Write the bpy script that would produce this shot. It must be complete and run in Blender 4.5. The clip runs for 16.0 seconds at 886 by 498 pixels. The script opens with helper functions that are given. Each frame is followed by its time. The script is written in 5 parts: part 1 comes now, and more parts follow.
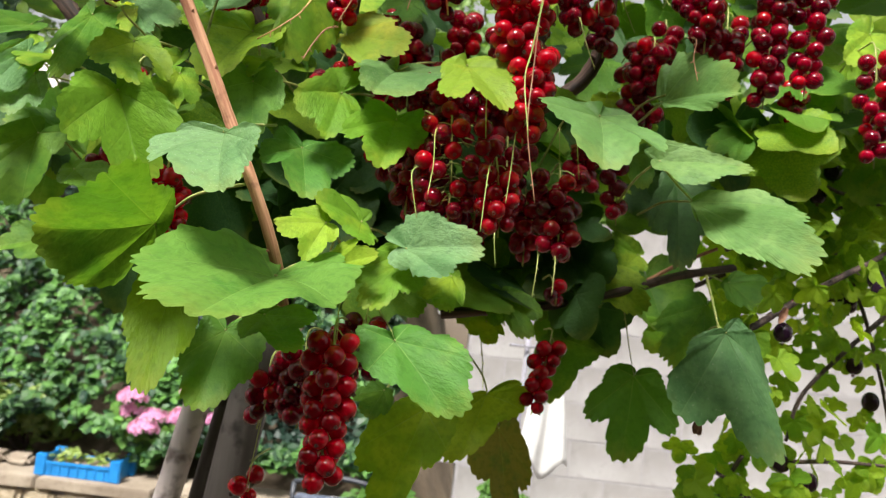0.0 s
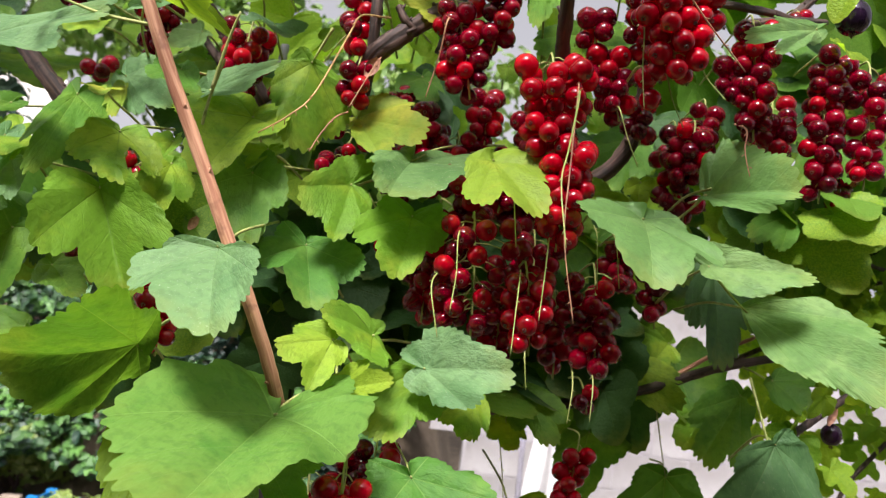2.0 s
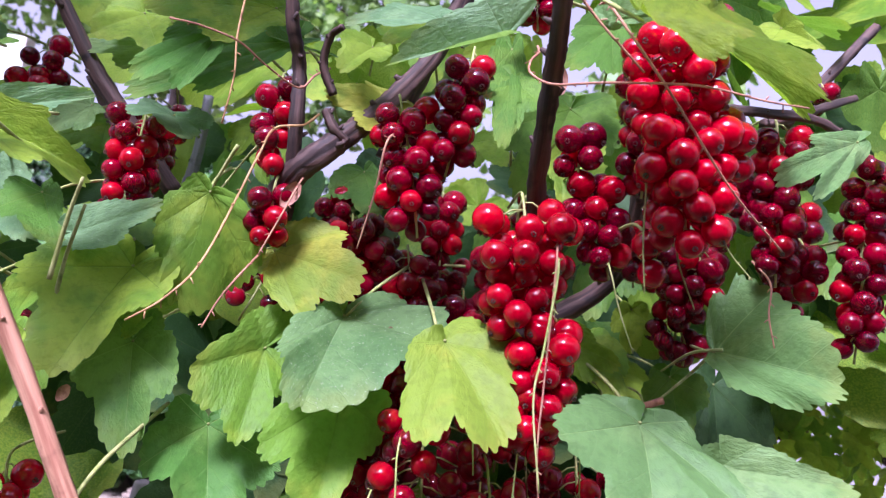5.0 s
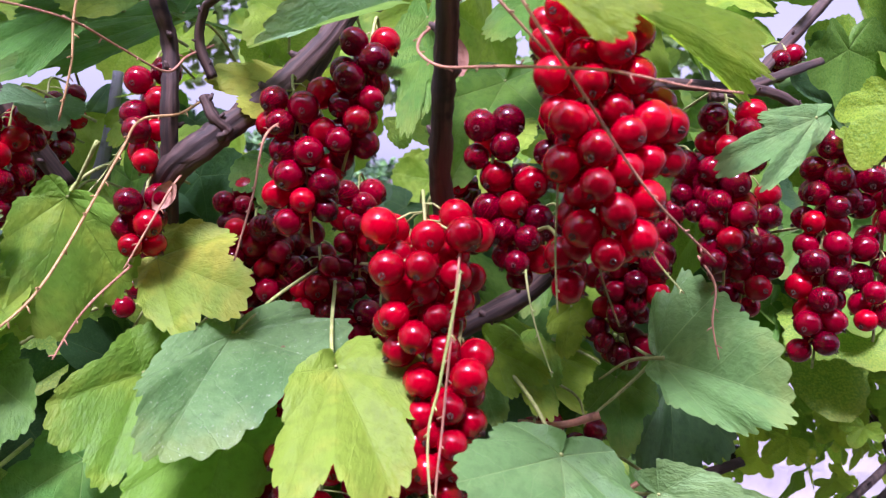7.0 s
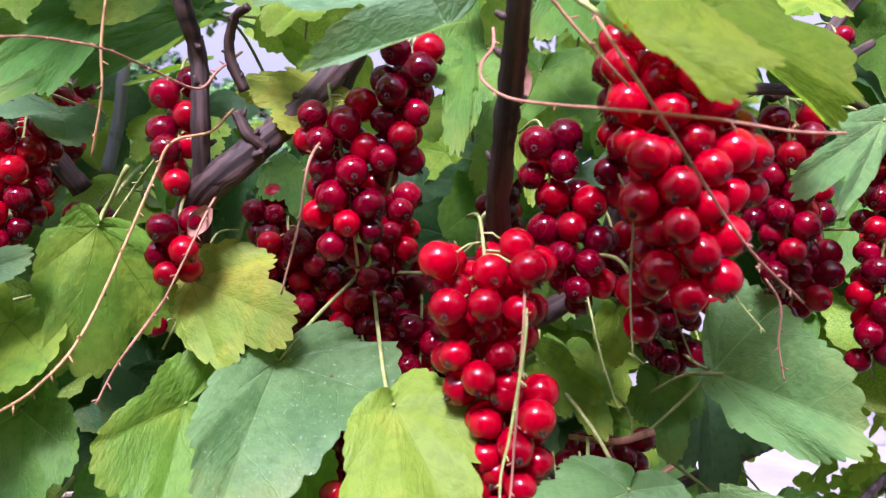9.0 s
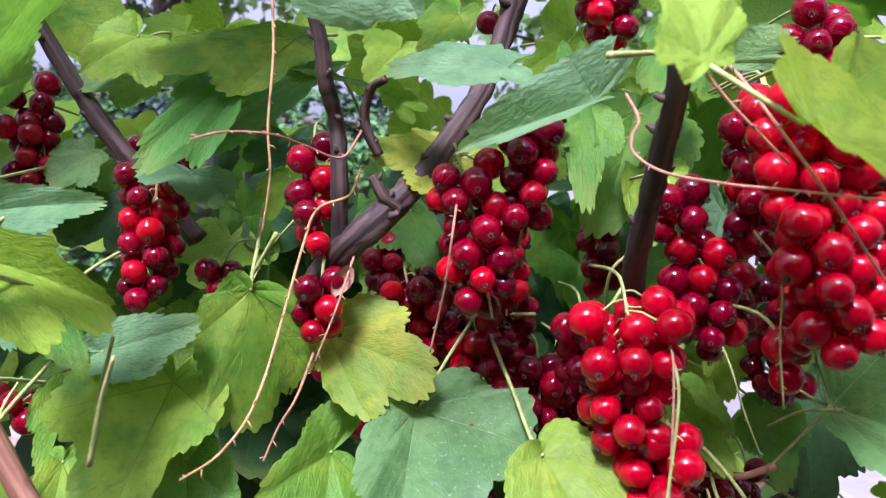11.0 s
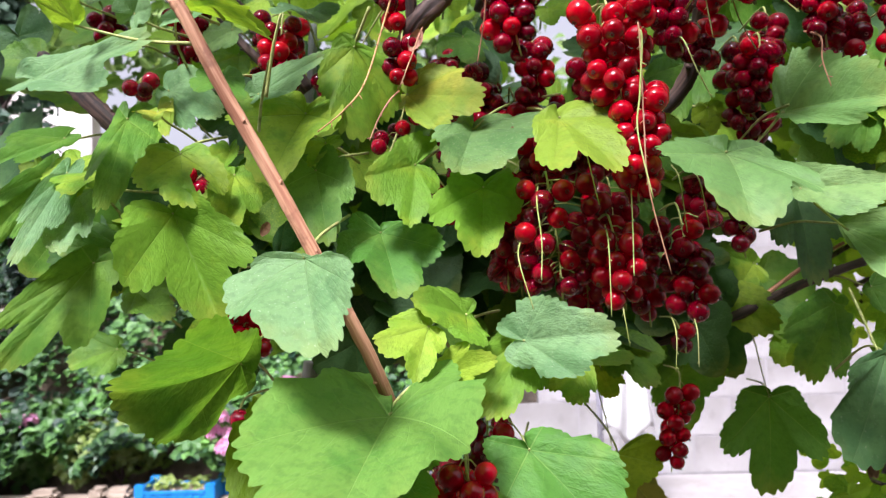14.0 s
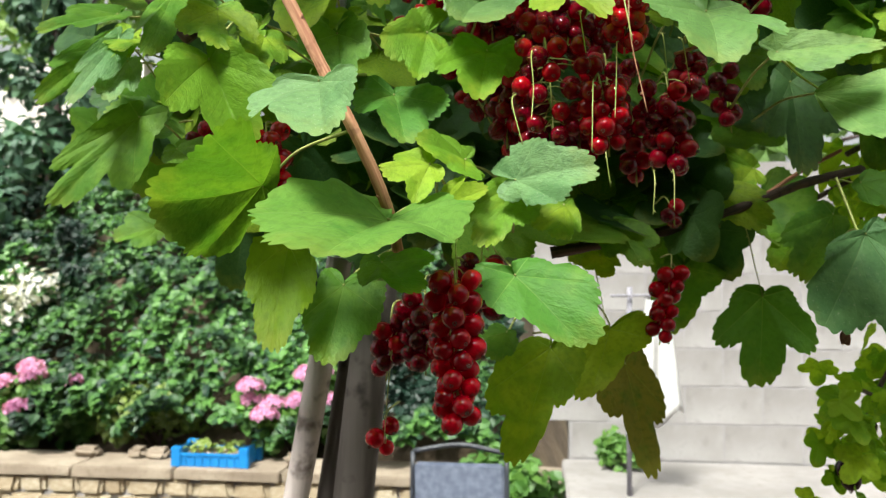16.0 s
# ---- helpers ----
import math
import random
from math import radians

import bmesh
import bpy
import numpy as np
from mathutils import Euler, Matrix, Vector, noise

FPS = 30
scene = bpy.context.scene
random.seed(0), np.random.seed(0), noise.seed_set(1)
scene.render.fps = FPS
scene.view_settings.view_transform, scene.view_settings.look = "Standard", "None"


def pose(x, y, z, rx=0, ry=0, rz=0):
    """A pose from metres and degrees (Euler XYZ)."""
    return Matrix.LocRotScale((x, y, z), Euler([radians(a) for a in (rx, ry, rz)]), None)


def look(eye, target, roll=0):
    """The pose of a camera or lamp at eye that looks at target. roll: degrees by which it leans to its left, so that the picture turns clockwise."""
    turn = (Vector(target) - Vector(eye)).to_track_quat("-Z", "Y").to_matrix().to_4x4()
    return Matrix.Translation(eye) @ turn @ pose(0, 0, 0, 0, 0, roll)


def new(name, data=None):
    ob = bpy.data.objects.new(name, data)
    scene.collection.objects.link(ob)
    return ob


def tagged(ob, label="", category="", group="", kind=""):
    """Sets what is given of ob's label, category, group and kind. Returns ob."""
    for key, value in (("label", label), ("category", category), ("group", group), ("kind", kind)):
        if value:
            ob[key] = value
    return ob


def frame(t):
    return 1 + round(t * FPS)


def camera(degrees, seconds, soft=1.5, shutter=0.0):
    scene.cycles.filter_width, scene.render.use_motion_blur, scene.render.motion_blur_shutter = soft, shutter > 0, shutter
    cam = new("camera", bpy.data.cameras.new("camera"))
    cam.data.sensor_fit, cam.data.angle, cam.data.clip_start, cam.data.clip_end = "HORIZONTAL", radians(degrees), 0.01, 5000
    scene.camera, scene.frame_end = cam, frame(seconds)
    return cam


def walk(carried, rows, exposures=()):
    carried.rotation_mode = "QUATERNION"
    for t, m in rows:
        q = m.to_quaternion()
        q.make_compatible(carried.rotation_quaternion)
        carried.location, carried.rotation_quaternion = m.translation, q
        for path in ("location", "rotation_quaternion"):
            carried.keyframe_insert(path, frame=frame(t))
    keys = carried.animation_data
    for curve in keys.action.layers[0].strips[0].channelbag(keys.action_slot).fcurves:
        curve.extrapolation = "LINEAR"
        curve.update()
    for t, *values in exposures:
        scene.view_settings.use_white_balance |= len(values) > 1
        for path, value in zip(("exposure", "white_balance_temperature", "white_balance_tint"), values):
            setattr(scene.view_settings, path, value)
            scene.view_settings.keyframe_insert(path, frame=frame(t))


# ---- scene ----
cam = camera(60.9, 16.0, soft=1.2)
cam.data.dof.use_dof = True
cam.data.dof.focus_distance, cam.data.dof.aperture_fstop = 0.30, 24.0
METRES, EYE, TILT, LEAN, TURN = 0.68, 1.6, 5.0, -6.5, 0.0
ROWS = [
    (0.0, 0.0, 0.0, 0.0, 0.0, 0.0, -0.0),
    (0.5, 0.0042, 0.0252, -0.0065, 0.41, 0.03, -0.09),
    (1.0, 0.0085, 0.0419, -0.0016, 0.6, 0.57, -0.11),
    (1.5, 0.0068, 0.0452, 0.0165, 0.38, 1.5, -0.19),
    (2.0, -0.0161, 0.0649, 0.0568, -0.1, 2.48, -0.25),
    (2.5, -0.0224, 0.0877, 0.097, -0.69, 3.18, -0.46),
    (3.0, -0.0195, 0.1054, 0.133, -1.36, 3.11, -0.99),
    (5.5, 0.0192, 0.1998, 0.1968, -1.97, -2.03, 0.31),
    (6.0, 0.0344, 0.2123, 0.2043, -1.99, -2.69, 0.76),
    (6.5, 0.0387, 0.2262, 0.2142, -2.24, -3.2, 1.08),
    (7.0, 0.052, 0.238, 0.2137, -2.68, -4.25, 1.45),
    (7.5, 0.0461, 0.2441, 0.2149, -3.12, -6.14, 1.87),
    (8.0, 0.0339, 0.2537, 0.2242, -3.42, -7.96, 2.16),
    (10.5, 0.0053, 0.2652, 0.2776, -2.41, -8.72, 3.85),
    (11.0, -0.0246, 0.2504, 0.2829, -1.79, -8.62, 4.58),
    (11.5, -0.0626, 0.2248, 0.3001, -0.97, -8.44, 5.28),
    (12.0, -0.0895, 0.2125, 0.3002, -0.18, -8.17, 5.48),
    (12.5, -0.0892, 0.204, 0.2746, 0.11, -7.92, 5.42),
    (13.0, -0.0877, 0.1588, 0.2246, 0.43, -6.14, 6.41),
    (13.5, -0.0665, 0.1089, 0.156, 1.82, -3.14, 8.42),
    (14.0, -0.0378, 0.0744, 0.0815, 3.41, -1.8, 9.2),
    (14.5, -0.0233, 0.049, 0.0258, 4.95, -1.51, 9.1),
    (15.0, -0.0143, 0.0254, -0.0155, 6.05, -1.64, 8.49),
    (15.5, -0.0111, 0.019, -0.0326, 6.46, -1.84, 7.76),
    (16.0, -0.0202, 0.0163, -0.023, 6.53, -2.05, 7.05),
]
walk(cam, [(t, pose(0, 0, EYE, TILT, LEAN, TURN) @ pose(METRES * x, METRES * y, METRES * z, 90 + pitch, roll, yaw)) for t, x, y, z, yaw, pitch, roll in ROWS], exposures=((0.0, 0.66, 6500, 9), (2.0, 0.68, 6300, 18), (2.5, 0.84, 5800, 32), (3.0, 0.98, 5250, 46), (5.5, 0.92, 5250, 49), (8.0, 0.94, 5350, 50), (10.5, 0.88, 5250, 36), (12.0, 0.90, 5150, 38), (12.5, 0.92, 5300, 38), (13.3, 1.00, 5500, 34), (14.0, 0.90, 5900, 23), (15.0, 0.74, 6450, 8), (16.0, 0.70, 6450, 4)))

# ---- world and light ----
world = bpy.data.worlds.new("sky")
scene.world = world
world.use_nodes = True
wn, wl = world.node_tree.nodes, world.node_tree.links
sky = wn.new("ShaderNodeTexSky")
sky.sky_type = 'NISHITA'
sky.sun_disc = False
sky.sun_elevation, sky.sun_rotation = radians(54), radians(199)
sky.air_density, sky.dust_density, sky.ozone_density = 1.0, 6.0, 1.0
haze = wn.new("ShaderNodeHueSaturation")
haze.inputs["Saturation"].default_value = 0.06
wl.new(sky.outputs[0], haze.inputs["Color"])
wl.new(haze.outputs[0], wn["Background"].inputs[0])
wn["Background"].inputs[1].default_value = 0.132
sun_data = bpy.data.lights.new("sun", 'SUN')
sun_data.energy, sun_data.angle, sun_data.color = 4.6, radians(14), (1.0, 0.96, 0.9)
sun = new("sun", sun_data)
sun.matrix_world = look((-1.2, -3.0, 6.7), (0, 0.4, 1.7))


# ---- materials ----
class Nodes:
    """Short hand for node trees."""

    def __init__(self, name):
        self.mat = bpy.data.materials.new(name)
        self.mat.use_nodes = True
        self.t = self.mat.node_tree
        self.p = self.t.nodes["Principled BSDF"]
        self.out = self.t.nodes["Material Output"]

    def put(self, socket, value):
        if hasattr(value, "is_output"):
            self.t.links.new(value, socket)
        elif isinstance(value, (tuple, list)):
            socket.default_value = (*value, 1.0) if len(value) == 3 and len(socket.default_value) == 4 else value
        else:
            socket.default_value = value

    def math(self, op, a, b=0.0, c=0.0):
        n = self.t.nodes.new("ShaderNodeMath")
        n.operation = op
        for s, v in zip(n.inputs, (a, b, c)):
            self.put(s, v)
        return n.outputs[0]

    def mix(self, f, a, b, blend='MIX'):
        n = self.t.nodes.new("ShaderNodeMix")
        n.data_type, n.blend_type = 'RGBA', blend
        self.put(n.inputs[0], f), self.put(n.inputs[6], a), self.put(n.inputs[7], b)
        return n.outputs[2]

    def noise(self, scale, detail=3.0, coords=None, rough=0.55):
        n = self.t.nodes.new("ShaderNodeTexNoise")
        n.inputs["Scale"].default_value, n.inputs["Detail"].default_value, n.inputs["Roughness"].default_value = scale, detail, rough
        self.put(n.inputs["Vector"], coords if coords is not None else self.coords())
        return n.outputs[0]

    def coords(self, which="Object"):
        return self.t.nodes.new("ShaderNodeTexCoord").outputs[which]

    def ramp(self, f, lo, hi):
        n = self.t.nodes.new("ShaderNodeMapRange")
        n.interpolation_type = 'SMOOTHSTEP'
        self.put(n.inputs[0], f), self.put(n.inputs[1], lo), self.put(n.inputs[2], hi)
        return n.outputs[0]

    def rand(self):
        return self.t.nodes.new("ShaderNodeObjectInfo").outputs["Random"]

    def island(self):
        return self.t.nodes.new("ShaderNodeNewGeometry").outputs["Random Per Island"]

    def bump(self, height, strength=0.3, distance=0.001):
        n = self.t.nodes.new("ShaderNodeBump")
        n.inputs["Strength"].default_value, n.inputs["Distance"].default_value = strength, distance
        self.put(n.inputs["Height"], height)
        self.put(self.p.inputs["Normal"], n.outputs[0])
        return n.outputs[0]

    def set(self, **kw):
        for k, v in kw.items():
            self.put(self.p.inputs[k.replace("_", " ")], v)
        return self.mat


def leaf_material(name, main, second, vein, gloss=0.42, spots=0.0, glow=0.38, sheen=0.22):
    """Lobed leaf: veins from the leaf's own uv (base at 0, 0; middle lobe's tip at 0, 1), mottled blade, light through the blade."""
    n = Nodes(name)
    sep = n.t.nodes.new("ShaderNodeSeparateXYZ")
    uv = n.coords("UV")
    n.put(sep.inputs[0], uv)
    x, y = sep.outputs[0], sep.outputs[1]
    r = n.math('SQRT', n.math('ADD', n.math('MULTIPLY', x, x), n.math('MULTIPLY', y, y)))
    ang = n.math('ABSOLUTE', n.math('ARCTAN2', x, y))
    phi = n.math('PINGPONG', ang, 0.6)
    d, s = n.math('MULTIPLY', r, n.math('SINE', phi)), n.math('MULTIPLY', r, n.math('COSINE', phi))
    width = n.math('SUBTRACT', 0.010, n.math('MULTIPLY', r, 0.008))
    main_vein = n.math('SUBTRACT', 1.0, n.ramp(d, n.math('MULTIPLY', width, 0.4), width))
    wob = n.math('MULTIPLY', n.noise(6.0, 2.0, uv), 0.12)
    side = n.math('PINGPONG', n.math('ADD', n.math('SUBTRACT', s, n.math('MULTIPLY', d, 0.75)), wob), 0.12)
    side_vein = n.math('MULTIPLY', n.math('SUBTRACT', 1.0, n.ramp(side, 0.001, 0.010)), 0.26)
    net = n.t.nodes.new("ShaderNodeTexVoronoi")
    net.feature = 'DISTANCE_TO_EDGE'
    net.inputs["Scale"].default_value = 26.0
    n.put(net.inputs["Vector"], uv)
    cells = n.math('MULTIPLY', n.math('SUBTRACT', 1.0, n.ramp(net.outputs[0], 0.0, 0.12)), 0.08)
    veins = n.math('MAXIMUM', main_vein, n.math('MAXIMUM', side_vein, cells))
    obj = n.coords()
    patch = n.ramp(n.math('ADD', n.noise(48.0, 3.0, obj), n.math('MULTIPLY', n.math('SUBTRACT', n.rand(), 0.5), 0.3)), 0.38, 0.62)
    col = n.mix(patch, main, second)
    col = n.mix(n.math('MULTIPLY', n.ramp(n.noise(260.0, 2.0, obj), 0.45, 0.7), 0.34), col, tuple(c * 0.62 for c in main))
    edge = n.math('MULTIPLY', n.ramp(n.math('ADD', r, n.math('MULTIPLY', n.noise(5.0, 2.0, uv), 0.5)), 0.95, 1.25), 0.5)
    col = n.mix(edge, col, tuple(0.5 * a + 0.5 * b for a, b in zip(second, (0.30, 0.30, 0.05))))
    col = n.mix(n.math('MULTIPLY', veins, 0.42), col, vein)
    if spots:
        fleck = n.math('MULTIPLY', n.ramp(n.noise(34.0, 5.0, uv, 0.85), 0.61, 0.65), spots)
        col = n.mix(fleck, col, (0.60, 0.62, 0.54))
    brown = n.ramp(n.noise(19.0, 2.0, n.coords("Object")), 0.765, 0.79)
    col = n.mix(n.math('MULTIPLY', brown, 0.85), col, (0.10, 0.055, 0.02))
    n.set(Base_Color=col, Roughness=n.math('ADD', gloss, n.math('MULTIPLY', n.noise(90.0, 2.0, obj), 0.2)))
    n.p.inputs["Specular IOR Level"].default_value = sheen
    quilt = n.math('SUBTRACT', n.math('MULTIPLY', n.noise(14.0, 2.0, uv), 0.7), n.math('MULTIPLY', veins, 0.35))
    norm = n.bump(quilt, 0.6, 0.0016)
    tr = n.t.nodes.new("ShaderNodeBsdfTranslucent")
    n.put(tr.inputs["Color"], n.mix(1.0, col, (1.45, 1.5, 0.55), 'MULTIPLY'))
    n.put(tr.inputs["Normal"], norm)
    m = n.t.nodes.new("ShaderNodeMixShader")
    m.inputs[0].default_value = glow
    n.t.links.new(n.p.outputs[0], m.inputs[1]), n.t.links.new(tr.outputs[0], m.inputs[2])
    n.t.links.new(m.outputs[0], n.out.inputs[0])
    return n.mat


TONES = {
    "fresh": leaf_material("leaf_fresh", (0.135, 0.28, 0.022), (0.26, 0.38, 0.030), (0.12, 0.23, 0.02)),
    "lime": leaf_material("leaf_lime", (0.19, 0.34, 0.022), (0.29, 0.43, 0.04), (0.36, 0.48, 0.12)),
    "yellow": leaf_material("leaf_yellow", (0.21, 0.32, 0.03), (0.38, 0.40, 0.045), (0.19, 0.27, 0.03)),
    "blue": leaf_material("leaf_bluish", (0.115, 0.24, 0.092), (0.18, 0.32, 0.135), (0.24, 0.38, 0.17), 0.44, 0.6, sheen=0.26),
    "grey": leaf_material("leaf_greyish", (0.085, 0.185, 0.052), (0.14, 0.26, 0.082), (0.20, 0.33, 0.12), 0.40, 0.9, sheen=0.3),
    "mid": leaf_material("leaf_mid_green", (0.085, 0.235, 0.035), (0.14, 0.29, 0.05), (0.24, 0.40, 0.10)),
    "dull": leaf_material("leaf_dull", (0.125, 0.255, 0.070), (0.20, 0.34, 0.105), (0.27, 0.41, 0.14), sheen=0.28),
    "teal": leaf_material("leaf_blue_green", (0.065, 0.155, 0.055), (0.10, 0.215, 0.08), (0.15, 0.26, 0.11), 0.38, 0.3),
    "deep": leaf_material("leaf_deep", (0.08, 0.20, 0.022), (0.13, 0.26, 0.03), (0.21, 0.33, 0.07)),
    # dark base colour stands in for shade on leaves inside the bush
    "dark": leaf_material("leaf_shade_dark", (0.035, 0.095, 0.0297), (0.055, 0.125, 0.038), (0.10, 0.17, 0.05)),
    "olive": leaf_material("leaf_olive", (0.15, 0.27, 0.012), (0.23, 0.34, 0.018), (0.22, 0.34, 0.07), glow=0.6),
    "brown": leaf_material("leaf_browning", (0.065, 0.13, 0.0256), (0.15, 0.14, 0.0321), (0.19, 0.24, 0.05), glow=0.6),
}
WORDS = {
    "fresh": "fresh green lobed currant leaf", "lime": "bright yellow-green lobed currant leaf", "yellow": "yellowing lobed currant leaf",
    "mid": "healthy mid-green lobed currant leaf", "grey": "grey-green flecked currant leaf", "blue": "bluish green waxy currant leaf", "dull": "dull green lobed currant leaf", "deep": "deep green lobed currant leaf",
    "teal": "crumpled blue-green hanging currant leaf",
    "dark": "currant leaf coloured dark green as in shade", "olive": "olive green ageing currant leaf", "brown": "browning wilted currant leaf",
}


def berry_material(name, low, high, through_light=0.52):
    """Thin clear skin over soft red flesh, with pale meridian streaks; each berry is ripened a little differently."""
    n = Nodes(name)
    col = n.mix(n.rand(), low, high)
    sep = n.t.nodes.new("ShaderNodeSeparateXYZ")
    n.put(sep.inputs[0], n.coords())
    turn = n.math('ARCTAN2', sep.outputs[1], sep.outputs[0])
    lines = n.math('PINGPONG', n.math('ADD', turn, n.math('MULTIPLY', n.noise(2.0, 2.0), 0.25)), 0.26)
    streak = n.math('SUBTRACT', 1.0, n.ramp(lines, 0.0, 0.07))
    col = n.mix(n.math('MULTIPLY', streak, 0.16), col, tuple(min(1, c * 1.7 + 0.02) for c in high))
    col = n.mix(n.math('MULTIPLY', n.ramp(n.noise(2.6, 3.0), 0.52, 0.75), 0.35), col, tuple(c * 0.45 for c in low))
    n.set(Base_Color=col, Roughness=n.math('ADD', 0.045, n.math('MULTIPLY', n.ramp(n.noise(5.0, 3.0), 0.45, 0.8), 0.06)))
    n.p.inputs["IOR"].default_value = 1.45
    n.p.inputs["Coat Weight"].default_value, n.p.inputs["Coat Roughness"].default_value = 0.0, 0.03
    n.p.inputs["Specular IOR Level"].default_value = 0.5
    n.p.inputs["Transmission Weight"].default_value = through_light
    return n.mat


def stem_material(name, low, high, dark, scale=1.0, fine=160, along=False):
    n = Nodes(name)
    mp = n.t.nodes.new("ShaderNodeMapping")
    mp.inputs["Scale"].default_value = (fine * scale, fine * scale, 0.05 * fine * scale)
    if along:
        source = n.t.nodes.new("ShaderNodeAttribute")
        source.attribute_name = "grain"
        n.put(mp.inputs[0], source.outputs["Vector"])
    else:
        n.put(mp.inputs[0], n.coords())
    grain = n.noise(1.0, 4.0, mp.outputs[0])
    col = n.mix(n.ramp(grain, 0.35, 0.65), low, high)
    col = n.mix(n.ramp(n.noise(90 * scale, 3.0), 0.55, 0.72), col, dark)
    n.set(Base_Color=col, Roughness=0.72)
    n.bump(grain, 0.7, 0.001 / scale)
    return n.mat


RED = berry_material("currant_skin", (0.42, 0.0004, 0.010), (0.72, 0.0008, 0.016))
# darker skin: the shade on the dimmer clusters is put into the colour
SHADOWED = berry_material("currant_skin_shadowed", (0.13, 0.0001, 0.010), (0.44, 0.0004, 0.022))
PLUM = berry_material("dark_berry_skin", (0.012, 0.006, 0.018), (0.03, 0.008, 0.02), 0.0)
CALYX = stem_material("dried_calyx", (0.06, 0.02, 0.014), (0.20, 0.09, 0.06), (0.02, 0.008, 0.006), 3.0)
STALKS = {
    "green": stem_material("stalk_green", (0.27, 0.32, 0.07), (0.40, 0.41, 0.14), (0.16, 0.20, 0.04), 2.0),
    "pink": stem_material("stalk_pink", (0.38, 0.17, 0.10), (0.50, 0.24, 0.13), (0.25, 0.10, 0.06), 2.0),
    "straw": stem_material("stalk_straw", (0.42, 0.23, 0.08), (0.52, 0.31, 0.12), (0.28, 0.14, 0.05), 2.0),
}
BARKS = {
    "peeled": stem_material("cane_peeled", (0.29, 0.11, 0.055), (0.58, 0.31, 0.175), (0.20, 0.08, 0.045), 1.0, 420, True),
    "bark": stem_material("cane_bark", (0.026, 0.015, 0.012), (0.105, 0.058, 0.042), (0.010, 0.007, 0.006), 1.0, 380, True),
    "grey": stem_material("cane_grey", (0.20, 0.19, 0.22), (0.30, 0.29, 0.33), (0.12, 0.11, 0.12)),
}

TWIG = stem_material("twig_bark", (0.05, 0.032, 0.03), (0.13, 0.085, 0.07), (0.02, 0.014, 0.012), 1.0, 380)


def mottled(name, a, b, c, scale, rough=0.85, relief=0.4, depth=0.004, by_piece=0.0, by_island=False):
    n = Nodes(name)
    col = n.mix(n.ramp(n.noise(scale, 4.0), 0.35, 0.68), a, b)
    col = n.mix(n.math('MULTIPLY', n.ramp(n.noise(scale * 7, 3.0), 0.5, 0.75), 0.6), col, c)
    if by_piece:
        rnd = n.island() if by_island else n.rand()
        col = n.mix(n.math('MULTIPLY', rnd, by_piece), col, c)
    n.set(Base_Color=col, Roughness=rough)
    n.bump(n.noise(scale * 5, 5.0), relief, depth)
    return n.mat


def foliage(name, a, b, glow=0.3):
    n = Nodes(name)
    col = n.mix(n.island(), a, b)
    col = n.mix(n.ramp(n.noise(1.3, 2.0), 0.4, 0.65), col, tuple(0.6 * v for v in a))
    n.set(Base_Color=col, Roughness=0.5)
    tr = n.t.nodes.new("ShaderNodeBsdfTranslucent")
    n.put(tr.inputs["Color"], n.mix(1.0, col, (1.3, 1.4, 0.6), 'MULTIPLY'))
    m = n.t.nodes.new("ShaderNodeMixShader")
    m.inputs[0].default_value = glow
    n.t.links.new(n.p.outputs[0], m.inputs[1]), n.t.links.new(tr.outputs[0], m.inputs[2])
    n.t.links.new(m.outputs[0], n.out.inputs[0])
    return n.mat


BLOCK = mottled("wall_block", (0.235, 0.22, 0.21), (0.37, 0.355, 0.35), (0.21, 0.195, 0.19), 2.1, 0.9, 0.4, 0.004, 0.35)
MORTAR = mottled("mortar", (0.262, 0.247, 0.25), (0.305, 0.29, 0.29), (0.225, 0.212, 0.212), 6.0)
STONE = mottled("wall_stone", (0.42, 0.35, 0.24), (0.56, 0.49, 0.37), (0.30, 0.22, 0.13), 6.0, 0.9, 0.7, 0.01, 0.7)
COPING = mottled("coping_stone", (0.25, 0.20, 0.15), (0.36, 0.30, 0.23), (0.16, 0.12, 0.08), 4.0, 0.9, 0.6, 0.008, 0.3)
EARTH = mottled("earth", (0.07, 0.05, 0.032), (0.13, 0.095, 0.06), (0.045, 0.032, 0.02), 2.5, 0.95, 0.8, 0.02)
PAVING = mottled("pale_paving", (0.22, 0.205, 0.195), (0.29, 0.27, 0.26), (0.20, 0.18, 0.16), 3.7, 0.9, 0.3, 0.004)
CRATE_BLUE = mottled("crate_plastic", (0.01, 0.17, 0.46), (0.015, 0.21, 0.54), (0.01, 0.13, 0.36), 9.0, 0.4, 0.05, 0.001)
POST_WOOD = stem_material("post_wood", (0.065, 0.053, 0.048), (0.13, 0.11, 0.10), (0.03, 0.023, 0.02), 0.45)
POST_PALE = stem_material("post_pale", (0.60, 0.51, 0.48), (0.72, 0.63, 0.60), (0.22, 0.17, 0.15), 0.45)
CLOTH = mottled("white_cloth", (0.55, 0.54, 0.53), (0.62, 0.61, 0.60), (0.47, 0.46, 0.45), 5.0, 0.9, 0.2, 0.002)
CHAIR = mottled("black_metal", (0.02, 0.022, 0.03), (0.035, 0.04, 0.05), (0.015, 0.015, 0.02), 9.0, 0.45, 0.1, 0.001)
FABRIC = mottled("grey_fabric", (0.10, 0.12, 0.17), (0.16, 0.18, 0.24), (0.06, 0.07, 0.10), 30.0, 0.9, 0.3, 0.001)
PETAL = foliage("hydrangea_petal", (0.62, 0.22, 0.46), (0.74, 0.46, 0.62), 0.25)
